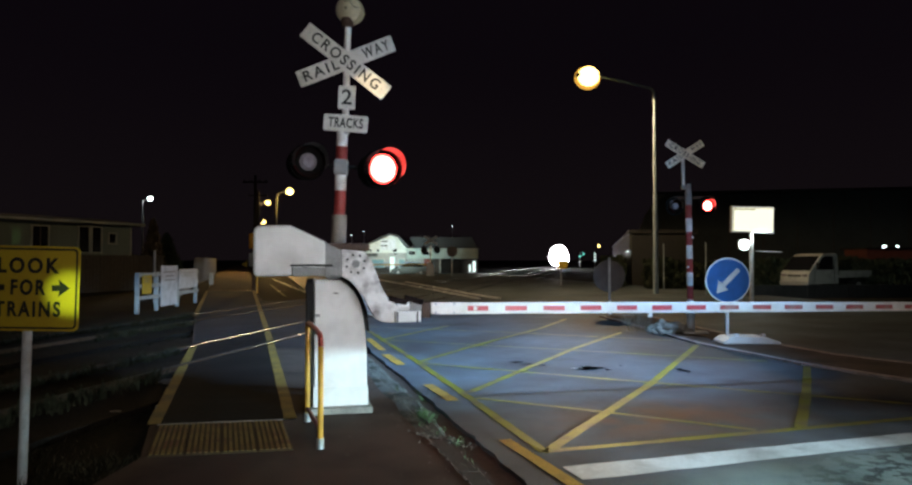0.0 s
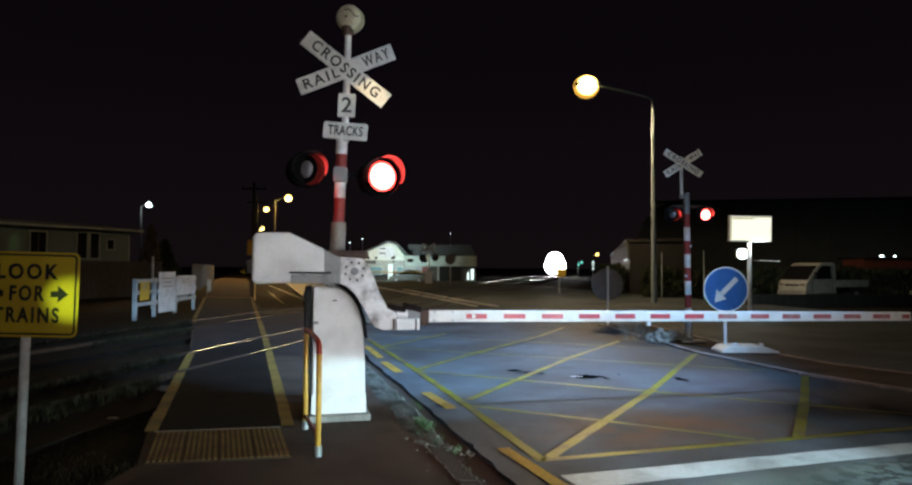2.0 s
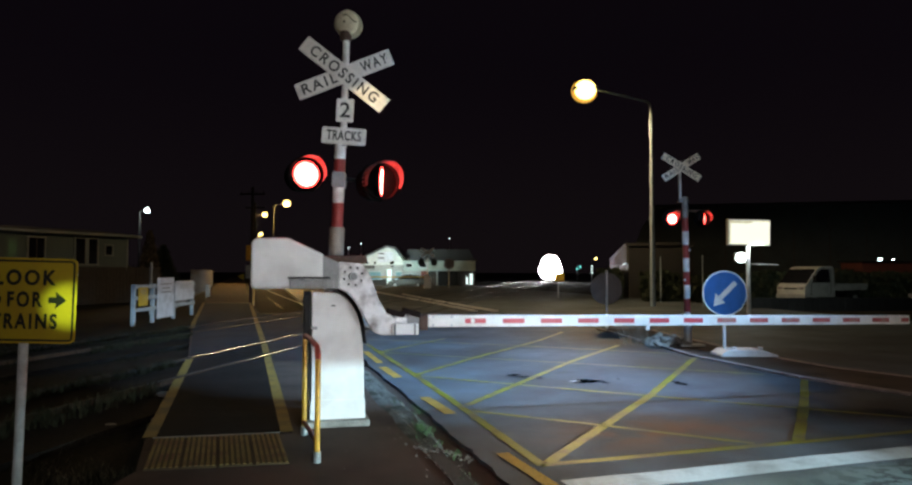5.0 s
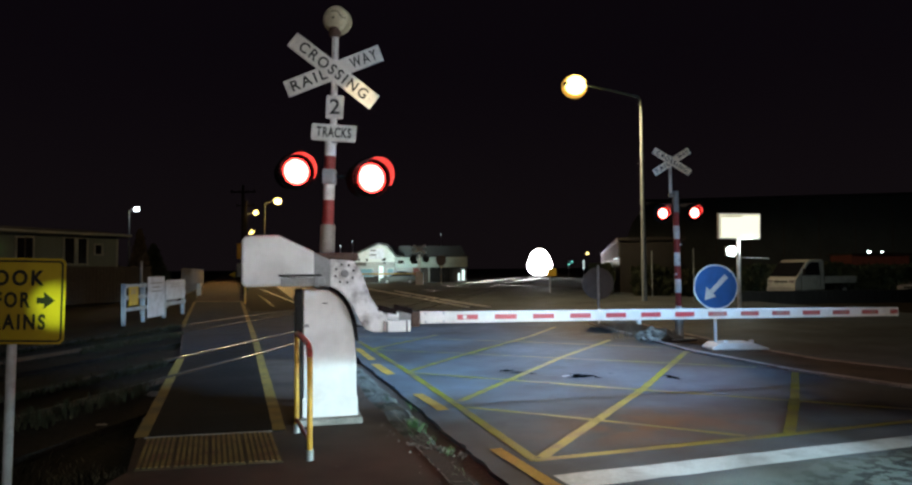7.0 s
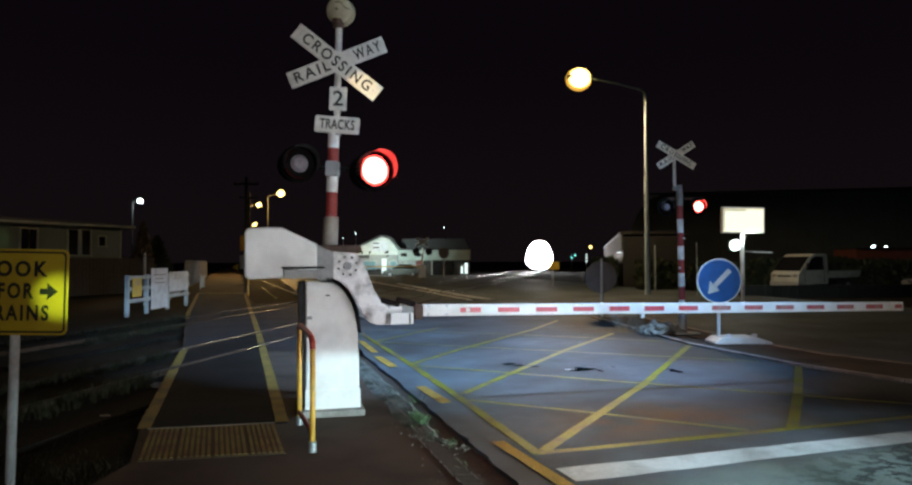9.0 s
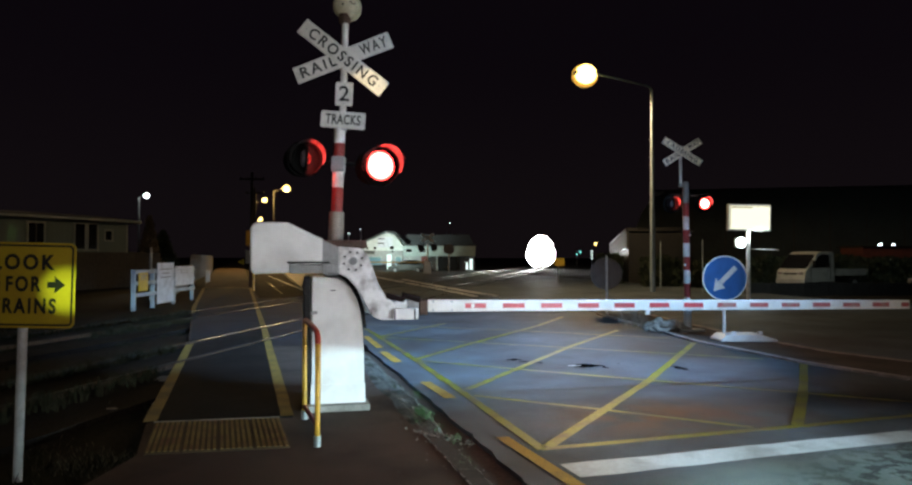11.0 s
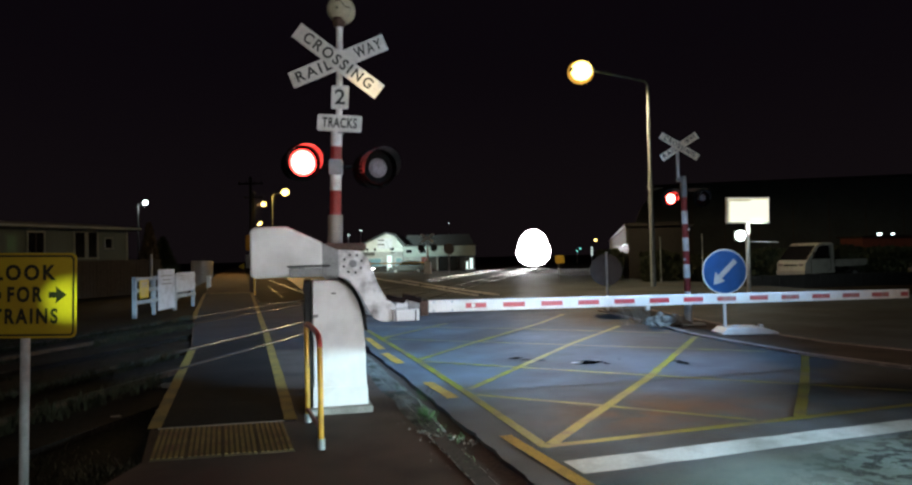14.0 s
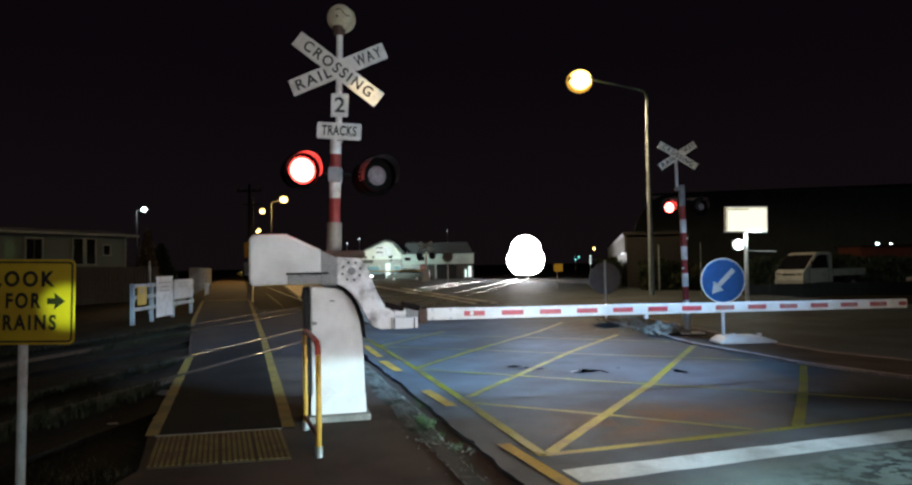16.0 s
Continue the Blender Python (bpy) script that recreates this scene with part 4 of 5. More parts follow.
# ---- signs ----
def look_sign():
    s = thing("warning_sign", pose(-3.293, 5.24, -0.1, 0, 1.2, 0), "yellow warning sign reading LOOK FOR TRAINS on a white post", "road sign")
    part("post", rod((0, 0.03, 0), (0, 0.03, 1.72), 0.033, seg=16), MAST_WHITE, s, "white round post")
    m = pose(0.015, 0, 1.485, 0, 0, 4)
    def panel(*size):
        out = rounded(*size)
        out.transform(m)
        return out

    p = part("sign_plate", panel(0.75, 0.645, 0.045, -0.002, 0.002), SIGN_YELLOW, s, "yellow plate edge")
    part("border", panel(0.718, 0.613, 0.034, -0.0032, -0.0022), SIGN_BLACK, p, "black border")
    part("sign_face", panel(0.688, 0.583, 0.022, -0.0046, -0.0034), SIGN_YELLOW, p, "yellow sign face")
    m = m @ pose(0, -0.0028, 0)
    lettering("LOOK", 0.155, p, m @ pose(0.0, -0.0035, 0.168), width=0.45, bold=0.0034)
    lettering("FOR", 0.155, p, m @ pose(0.0, -0.0035, 0.003), width=0.255, bold=0.0034)
    lettering("TRAINS", 0.155, p, m @ pose(0.0, -0.0035, -0.162), width=0.48, bold=0.0034)
    for k in (1, -1):
        a = slab([(k * 0.172, 0.023), (k * 0.228, 0.023), (k * 0.222, 0.066), (k * 0.305, 0.0), (k * 0.222, -0.066), (k * 0.228, -0.023), (k * 0.172, -0.023)], -0.0045, -0.0025)
        a.transform(m @ pose(0, 0, 0.005))
        part("arrow", a, SIGN_BLACK, p)
    return s


def keep_left_sign():
    base = thing("sign_base", pose(5.50, 13.2, 0.025), "white moulded rubber base block on the island", "sign base")
    prof = [(-0.50, 0.0), (0.60, 0.0), (0.58, 0.04), (0.30, 0.13), (-0.36, 0.13), (-0.48, 0.04)]
    part("base_block", slab(prof, -0.28, 0.28, 0.02), WHITE_PAINT, base, "white base block")
    for x in (-0.18, 0.32):
        part("reflector", block((x, -0.1, 0.152), (0.09, 0.06, 0.05), 0.01), WHITE_PAINT, base)
    s = thing("direction_sign", pose(5.20, 13.2, 0.15), "round blue sign with white diagonal arrow on a post", "road sign")
    part("post", rod((-0.01, 0.03, 0), (-0.01, 0.03, 1.34), 0.032, seg=14), MAST_WHITE, s, "white post")
    rim = part("rim", disc((0, 1.06), 0.43, -0.012, 0.0, 48), SIGN_WHITE, s, "white rim")
    part("disc_face", disc((0, 1.06), 0.408, -0.017, -0.0125, 48), SIGN_BLUE, rim, "blue face")
    sh = [(-0.26, -0.29), (-0.02, -0.22), (-0.085, -0.155), (0.235, 0.165), (0.165, 0.235), (-0.155, -0.085), (-0.22, -0.02)]
    a = slab(sh, -0.021, -0.0175)
    a.transform(pose(0.02, 0, 1.08) @ Matrix.Diagonal((0.93, 1, 0.93, 1)))
    part("arrow", a, SIGN_ARROW, rim, "white arrow")
    return s


def back_sign():
    s = thing("road_sign", pose(4.31, 19.4, 0), "round road sign seen from behind on a white post", "road sign")
    part("post", rod((0, -0.03, 0), (0, -0.03, 1.66), 0.033, seg=12), MAST_WHITE, s, "white post")
    part("sign_disc", disc((0, 1.15), 0.45, 0.005, 0.015, 40), SIGN_BACK, s, "grey sign back")


def lit_sign():
    s = thing("lit_sign", pose(11.15, 26.0, -0.14), "glowing white box sign on a steel post", "advertising sign")
    part("post", rod((0, 0, 0), (0, 0, 2.8), 0.075, seg=14), MAST_WHITE, s, "pale steel post")
    m = pose(0, 0, 3.27, 0, 1.5, -8)
    b = block((0.03, 0, 0), (1.54, 0.22, 1.0), 0.01)
    b.transform(m)
    box = part("sign_box", b, GREY_PAINT, s)
    b = block((0.03, -0.115, 0), (1.47, 0.008, 0.92))
    b.transform(m)
    part("sign_face", b, SIGNBOX_GLOW, box, "lit white face")
    for c, w in (((0.03, 0.425), (1.44, 0.02)), ((-0.67, 0.0), (0.03, 0.86)), ((-0.26, 0.37), (0.75, 0.035))):
        b = block((c[0], -0.121, c[1]), (w[0], 0.004, w[1]))
        b.transform(m)
        part("border_bar", b, SIGN_YELLOW, box, "thin yellow-green border")
    part("stay", rod((0, 0, 2.08), (1.3, 0.3, 2.04), 0.02), GALV, s)


look_sign()
keep_left_sign()
back_sign()
lit_sign()


# hoop rail beside the footpath
def hoop_rail():
    s = thing("hoop_rail", pose(-1.31, 6.37, 0), "yellow tubular hoop rail with red top bend", "barrier rail")
    a, b = Vector((-0.16, 0.49, 0)), Vector((0.16, -0.49, 0))
    up = Vector((0, 0, 0.98))
    part("leg", tube([a, a + up * 0.98], 0.024, 14), YELLOW_STEEL, s)
    part("leg", tube([b, b + up * 0.88], 0.024, 14), YELLOW_STEEL, s)
    bend = [a + up * 0.98, a + up + (b - a) * 0.08, a + up + (b - a) * 0.30, a + up * 0.99 + (b - a) * 0.75, b + up * 0.975 + (a - b) * 0.08, b + up * 0.94 + (a - b) * 0.02, b + up * 0.88]
    part("top_bend", tube(bend, 0.025, 14), RED_STEEL, s, "red worn top bend")
    part("lower_bar", tube([a + up * 0.13, b + up * 0.17], 0.021, 14), RED_STEEL, s, "red lower bar")
    for p in (a, b):
        part("foot", rod(p - Vector((0, 0, 0.02)), p + Vector((0, 0, 0.09)), 0.034, seg=14), GALV, s, "grey foot sleeve")


hoop_rail()


# ribbed tactile plates
def tactile_plate():
    s = tagged(new("tactile_paving"), "ribbed yellow tactile plate set in the footpath", "tactile paving", "", "structure")
    o, ex, ey = Vector((-2.51, 5.62, 0)), Vector((1.15, 0.22, 0)), Vector((-0.36, 1.07, 0))
    def at(u, v):
        p = o + ex * u + ey * v
        return (p.x, p.y)
    tile_paint = material("worn_tactile_yellow", (0.075, 0.050, 0.020), 0.85, 0, 0.3, 40, 4, 0.3, (0.05, 0.022, 0.012), 0.5)
    part("edge_strip", plate([at(-0.01, 1.005), at(1.0, 1.005), at(1.0, 1.03), at(-0.01, 1.03)], -0.02, 0.010), CONCRETE, s, "pale edge strip")
    for k in range(4):
        u0, u1 = k / 4 + 0.006, (k + 1) / 4 - 0.006
        t = part("tile", plate([at(u0, 0), at(u1, 0), at(u1, 1), at(u0, 1)], -0.02, 0.006), tile_paint, s)
        for i in range(6):
            a = u0 + (i + 0.22) / 6 * (u1 - u0)
            e = u0 + (i + 0.74) / 6 * (u1 - u0)
            part("rib", plate([at(a, 0.03), at(e, 0.03), at(e, 0.97), at(a, 0.97)], 0.006, 0.014), TACTILE_RIB, t)


tactile_plate()


# ---- street lamps ----
def street_lamp(x, y, height, reach, mat, size=0.4, label="tall galvanised street lamp with a glowing sodium lantern", r=0.09, turn=0.0, pole=POLE_GREY):
    s = thing("street_lamp", pose(x, y, -0.14, 0, 0, turn), label, "street lamp", "street lamps")
    part("pole", rod((0, 0, 0), (0, 0, height), r * 1.3, r * 0.7, 14), pole, s, "grey pole")
    d = 1 if reach > 0 else -1
    n = abs(reach)
    part("outreach", tube([(0, 0, height), (d * 0.15, 0, height + 0.06 * n), (reach * 0.5, 0, height + 0.17 * n), (reach * 0.92, 0, height + 0.26 * n)], r * 0.5, 8), pole, s)
    z = height + 0.26 * n
    lan = block((reach, 0, z), (size * 2.3, size * 0.8, size * 0.32), size * 0.1)
    lan_ob = part("lantern", lan, GREY_PAINT, s, "lantern housing")
    # bowls in view are enlarged to take in the lamps' glare
    bowl = bmesh.new()
    bmesh.ops.create_uvsphere(bowl, u_segments=20, v_segments=12, radius=1)
    bowl.transform(pose(reach, 0, z - size * 0.10) @ Matrix.Diagonal((size * 1.0, size * 0.8, size * 0.9, 1)))
    part("bowl", bowl, mat, lan_ob, "glowing bowl", True)
    # added golden shell, glowing in place of the lantern's halo
    if size > 0.5:
        rim = bmesh.new()
        bmesh.ops.create_uvsphere(rim, u_segments=24, v_segments=14, radius=1)
        rim.transform(pose(reach, 0.30, z - size * 0.10) @ Matrix.Diagonal((size * 1.2, size * 0.5, size * 1.1, 1)))
        part("reflector", rim, SODIUM_HALO, lan_ob, "golden glowing shell for the lamp's halo", True)
    return s


street_lamp(9.49, 32.74, 9.75, -3.15, SODIUM_GLOW, 0.52, r=0.10)
for x, y, h, reach, mat, size in (
    (-19.3, 74, 8.8, 1.4, SODIUM_GLOW, 0.40), (-26.0, 90, 8.9, 1.4, SODIUM_GLOW, 0.34), (-38.2, 132, 8.7, 1.4, SODIUM_GLOW, 0.36),
    (-39.6, 136, 8.7, 1.4, SODIUM_GLOW, 0.30), (27.2, 135, 4.3, 0.8, SODIUM_GLOW, 0.27), (-25.5, 56, 6.6, 0.6, WHITE_GLOW, 0.22),
):
    street_lamp(x, y, h, reach, mat, size, "distant street lamp glowing in the dark", 0.07, pole=BLACK)
# out of view: lamp added for the road fill, and the assumed rear lamp
street_lamp(9.5, 3.0, 8.7, -3.62, WHITE_GLOW, 0.2, "unseen street lamp with a white lantern, added for the road fill", turn=-15)
street_lamp(5.0, -13.4, 8.6, 0.5, SODIUM_GLOW, 0.2, "street lamp beside the road")
for x, y, z, s, mat in ((10.70, 25.6, 2.17, 0.19, WHITE_GLOW),):
    l = thing("floodlight", pose(x, y, -0.14), "glaring white floodlight on a bracket beside the lit sign", "floodlight")
    part("bracket", rod((0.0, 0.1, z + 0.14), (0.43, 0.40, z + 0.14), 0.025), GALV, l, "short bracket to the sign post")
    part("lamp_body", block((0, 0.06, z + 0.14), (0.40, 0.14, 0.36), 0.03), GREY_PAINT, l)
    part("lamp_face", disc((0, z + 0.14), s, -0.06, -0.02, 28), mat, l, "glowing face")


# ---- fence and boards by the footpath ----
def panel_fence():
    f = thing("rail_fence", pose(-10.1, 21.5, -0.12, 0, 0, 93), "white timber rail fence beside the footpath", "fence")
    for x in (0.40, 2.0, 4.0, 6.1):
        part("post", block((x, 0, 0.66), (0.12, 0.12, 1.32), 0.012), WHITE_WALL, f)
    for z in (0.50, 0.88, 1.24):
        part("rail", block((3.27, -0.075, z), (5.86, 0.03, 0.12), 0.006), WHITE_WALL, f)
    for x, z, w, h, mat, lab in ((2.9, 0.82, 1.6, 1.40, BOARD_WHITE, "tall white notice board"), (4.9, 1.02, 2.1, 0.72, BOARD_WHITE, "white notice board"), (0.9, 0.92, 0.75, 0.6, SIGN_YELLOW, "yellow warning board")):
        b = part("notice_board", block((x, -0.11, z), (w, 0.02, h), 0.004), mat, f, lab)
        for i in range(3):
            part("text_bar", block((x, -0.122, z + h * (0.34 - 0.1 * i)), (w * (0.7, 0.5, 0.6)[i], 0.003, h * 0.03)), GREY_PAINT, b)


WHITE_WALL = material("dull_fence_paint", (0.40, 0.44, 0.47), 0.6, 0, 0.1, 30, 4, 0.1, (0.2, 0.2, 0.2), 0.4)
panel_fence()


def picket_run(p, q, h, n, mat, label):
    f = thing("picket_fence", pose(p[0], p[1], -0.14), label, "fence")
    d = Vector((q[0] - p[0], q[1] - p[1], 0))
    for i in range(n):
        c = d * (i / (n - 1))
        part("picket", block((c.x, c.y, h / 2), (0.12, 0.03, h * random.uniform(0.96, 1.02)), 0.004), mat, f)
    for z in (0.3, 0.8):
        a = Vector((0, 0.03, z * h))
        part("rail", tube([a, a + d], 0.035, 4), mat, f)


picket_run((-12.9, 32), (-17.5, 46), 1.15, 30, FENCE_GREY, "pale picket fence along the footpath")
picket_run((-17.8, 47), (-27.2, 78), 1.9, 40, FENCE_GREY, "tall pale fence further along the footpath")
for x, y, h, mat in ((-10.36, 35.9, 1.1, YELLOW_STEEL), (-12.2, 27.9, 2.1, GALV)):
    p = rod((0, 0, 0), (0, 0, h), 0.05, seg=10)
    rod((0, 0, h), (0, 0, h + 0.03), 0.055, 0.03, 10, p)
    single("bollard_post", p, mat, pose(x, y, -0.14), "slim upright post in the verge", "post")

for x, y, h in ((11.6, 32.0, 2.55), (11.3, 37.5, 2.6)):
    p = rod((0, 0, 0), (0, 0, h), 0.024, seg=8)
    rod((0, 0, h), (0, 0, h + 0.02), 0.03, 0.02, 8, p)
    single("marker_post", p, POLE_GREY, pose(x, y, -0.14), "thin pale marker post in the verge", "post")


# ---- houses and sheds ----
def house(name, m, w, d, wall_h, roof_h, wall, label, windows=(), base=0.0, over=0.5):
    h = thing(name, m, label, "house")
    part("wall", block((w / 2, d / 2, wall_h / 2), (w, d, wall_h)), wall, h)
    first = part("weatherboard", block((w / 2, -0.006, 0.09), (w + 0.02, 0.03, 0.17)), wall, h)
    for i in range(1, int(wall_h / 0.18)):
        o = first.copy()
        scene.collection.objects.link(o)
        o.location.z = i * 0.18
    part("corner_board", block((w - 0.06, -0.03, wall_h / 2), (0.12, 0.05, wall_h), 0.008), WALL_WHITE, h)
    b = bmesh.new()
    pts = [(-over, wall_h), (w + over, wall_h), (w + over, wall_h + 0.18), (w * 0.78, wall_h + roof_h), (w * 0.22, wall_h + roof_h), (-over, wall_h + 0.18)]
    slab(pts, -over, d + over, 0, b)
    part("roof", b, ROOF, h)
    part("gutter", block((w / 2, -over - 0.06, wall_h + 0.10), (w + 2 * over, 0.12, 0.14), 0.02), WALL_WHITE, h, "pale gutter board")
    for x, z, ww, hh, mat in windows:
        win = part("window", block((x, -0.02, z), (ww + 0.04, 0.04, hh + 0.04)), mat, h, "dark window pane")
        for dx in (-ww / 2 - 0.05, ww / 2 + 0.05):
            part("frame_post", block((x + dx, -0.04, z), (0.10, 0.08, hh + 0.20), 0.01), WALL_WHITE, win)
        part("frame_head", block((x, -0.04, z + hh / 2 + 0.05), (ww, 0.08, 0.10), 0.01), WALL_WHITE, win)
        part("sill", block((x, -0.06, z - hh / 2 - 0.05), (ww + 0.24, 0.14, 0.07), 0.01), WALL_WHITE, win)
        if ww > 0.8:
            part("mullion", block((x, -0.045, z), (0.05, 0.05, hh)), WALL_DARK, win)
    return h


house("house", pose(-24.0, 31.7, -0.14, 0, 0, 66), 10.8, 7, 3.75, 0.3, HOUSE_WALL, "pale weatherboard house with dark windows",
      ((5.04, 3.0, 0.85, 1.05, DARK_GLASS), (7.6, 2.9, 0.6, 1.4, DARK_GLASS), (8.4, 2.9, 0.55, 1.4, DARK_GLASS), (9.45, 3.0, 0.42, 0.5, DARK_GLASS)))
fence = thing("board_fence", pose(-22.4, 30.4, -0.14, 0, 0, 66), "dark stained timber board fence", "fence")
for i in range(56):
    part("board", block((i * 0.215, random.uniform(-0.01, 0.01), 1.0), (0.2, 0.025, 2.0 + random.uniform(-0.03, 0.03)), 0), WALL_DARK, fence)
part("fence_rail", block((6.0, 0.05, 1.6), (12.0, 0.05, 0.09)), WALL_DARK, fence)


DIM_TEAL = glow("dim_lit_window", (0.35, 0.75, 0.8), 0.35)


def far_hall():
    h = thing("commercial_building", pose(-10.6, 82.0, -0.14, 0, 0, 0), "pale floodlit commercial hall with a gabled end", "building")
    part("wall", block((6.1, 6.2, 1.5), (14.2, 12, 3.0)), WALL_DARK, h, "dark lower wall")
    gable = [(-1.1, 2.55), (4.67, 2.55), (4.67, 3.15), (3.62, 4.45), (2.75, 4.68), (-1.1, 2.95)]
    g = part("gable", slab(gable, -0.25, 4.0, 0), WALL_PALE, h, "pale gable front")
    for i in range(14):
        x = -0.8 + i * 0.4
        top = 2.95 + (x + 1.1) * 0.45 if x < 2.75 else (4.6 if x < 3.6 else 4.45 - (x - 3.62) * 1.24)
        part("cladding_rib", block((x, -0.262, (2.56 + top) / 2), (0.04, 0.02, top - 2.58)), WALL_PALE, g)
    part("lower_wall", block((1.75, -0.12, 1.72), (5.7, 0.2, 1.62)), HALL_GREY, h, "grey lower wall under the gable")
    part("return_wall", block((5.75, -0.06, 1.45), (2.1, 0.2, 1.1)), HALL_GREY, h)
    part("fascia", block((8.96, -0.2, 2.50), (8.58, 0.3, 1.22), 0.02), HALL_TEAL, h, "pale fascia band")
    sign = part("sign_panel", block((2.55, -0.30, 3.55), (1.75, 0.06, 1.25), 0.01), BOARD_WHITE, h, "bright white sign panel")
    for z, w in ((3.95, 0.75), (3.42, 0.75)):
        part("text_bar", block((1.72 + w / 2, -0.335, z), (w, 0.01, 0.14)), SIGN_BLACK, sign)
    part("name_board", block((0.55, -0.25, 2.35), (1.5, 0.08, 0.42), 0.01), GREY_FASCIA, h, "dark name board")
    part("roof", slab([(-1.5, 2.85), (2.7, 4.74), (3.7, 4.52), (4.9, 3.12), (13.5, 3.12), (13.5, 3.26), (5.0, 3.30), (3.8, 4.70), (2.65, 4.92), (-1.5, 3.0)], -0.4, 11, 0), ROOF, h)
    part("rear_roof", slab([(4.4, 3.2), (13.3, 3.2), (12.6, 4.6), (4.9, 4.6)], 4.0, 11.5, 0), ROOF, h, "dark hipped rear roof")
    for x, z, w, hh, mat in ((0.45, 2.85, 0.22, 0.30, DARK_GLASS), (1.35, 2.85, 0.22, 0.30, DARK_GLASS), (3.35, 2.9, 0.45, 0.34, DARK_GLASS), (5.4, 2.55, 0.75, 0.42, DARK_GLASS), (7.0, 2.55, 0.75, 0.42, DARK_GLASS),
                             (3.05, 1.2, 0.5, 1.75, DOOR_GLOW), (1.3, 1.35, 1.5, 0.9, DIM_TEAL), (4.15, 1.35, 0.7, 0.9, DIM_TEAL), (5.3, 1.2, 0.9, 0.6, DARK_GLASS)):
        w1 = part("window", block((x, -0.37 if z > 2.2 and x > 4.5 else -0.29, z), (w + 0.1, 0.05, hh + 0.1)), WALL_PALE, h)
        part("pane", block((x, -0.40 if z > 2.2 and x > 4.5 else -0.32, z), (w, 0.02, hh)), mat, w1)
    flood = part("wall_lamp", block((3.45, -0.5, 2.45), (0.3, 0.2, 0.2), 0.03), BLACK, h, "dark floodlight bracket")
    part("lamp_face", block((3.45, -0.5, 2.57), (0.22, 0.14, 0.03)), DOOR_GLOW, flood)
    for x in (5.95, 8.7):
        part("bay_post", block((x, -0.12, 0.95), (0.16, 0.16, 1.9)), HALL_GREY, h)
    part("bay_door", block((6.75, -0.02, 0.95), (1.5, 0.08, 1.85)), RED_WALL, h, "dark red bay door")
    part("bay_door", block((10.0, -0.02, 0.95), (2.3, 0.08, 1.85)), BLACK, h, "dark bay opening")
    for x, w, hh in ((12.25, 0.25, 0.9), (12.75, 0.36, 1.3)):
        part("lit_door", block((x, -0.28, hh / 2 + 0.3), (w, 0.05, hh)), DOOR_GLOW, h, "bright glass doorway")
    return h


HALL_GREY = material("grey_render", (0.34, 0.36, 0.35), 0.8, 0, 0.12, 5, 0.7, 0.1)
HALL_TEAL = material("pale_teal_fascia", (0.36, 0.44, 0.42), 0.7, 0, 0.08, 5, 0.7, 0.1)
far_hall()
lamp("hall_floodlight", "SPOT", look((-6.6, 74.5, 3.0), (-6.6, 82, 3.4)), 2600, (0.74, 1.0, 0.97), 0.1, 112, 1.0)
shed = thing("long_shed", pose(11.73, 46, -0.14, 0, 0, 78.4), "long low grey shed running beside the railway", "building")
# roof-dark colour puts night shade into the end wall near the lamp
part("wall", block((26, -2.0, 1.7), (52, 4, 3.4)), ROOF, shed, "end and base wall with night shade in its colour")
part("fascia", block((26, 0.06, 2.95), (52.2, 0.14, 1.15), 0.01), GREY_FASCIA, shed, "grey fascia along the track side")
# fascia's lit lower edge, added as a glowing strip
part("lit_edge", block((3.0, 0.16, 2.34), (5.5, 0.06, 0.05)), DOOR_GLOW, shed, "thin glowing white strip for the fascia's lit lower edge")
part("roof", slab([(-0.3, 3.5), (52.3, 3.5), (52.3, 3.72), (-0.3, 3.72)], -4.2, 0.2, 0.02), ROOF, shed)
big = thing("warehouse", pose(16.4, 62, -0.14, 0, 0, -18), "large dim grey warehouse behind the hedge", "building")
part("wall", slab([(0, 0), (26, 0), (26, 6.6), (25, 7.4), (2.6, 7.6), (1.5, 7.1), (0.6, 5.8), (0, 4.2)], 0, 20, 0.05), material("grey_green_cladding", (0.040, 0.050, 0.052), 0.8, 0, 0.1, 3, 0.5, 0.1), big)


for i in range(9):
    part("cladding_seam", block((2.2 + i * 2.7, -0.06, 3.4), (0.10, 0.04, 6.8)), WALL_DARK, big)
part("roof", slab([(1.2, 7.62), (25.2, 7.44), (25.2, 7.6), (1.2, 7.8)], -0.2, 20), ROOF, big)


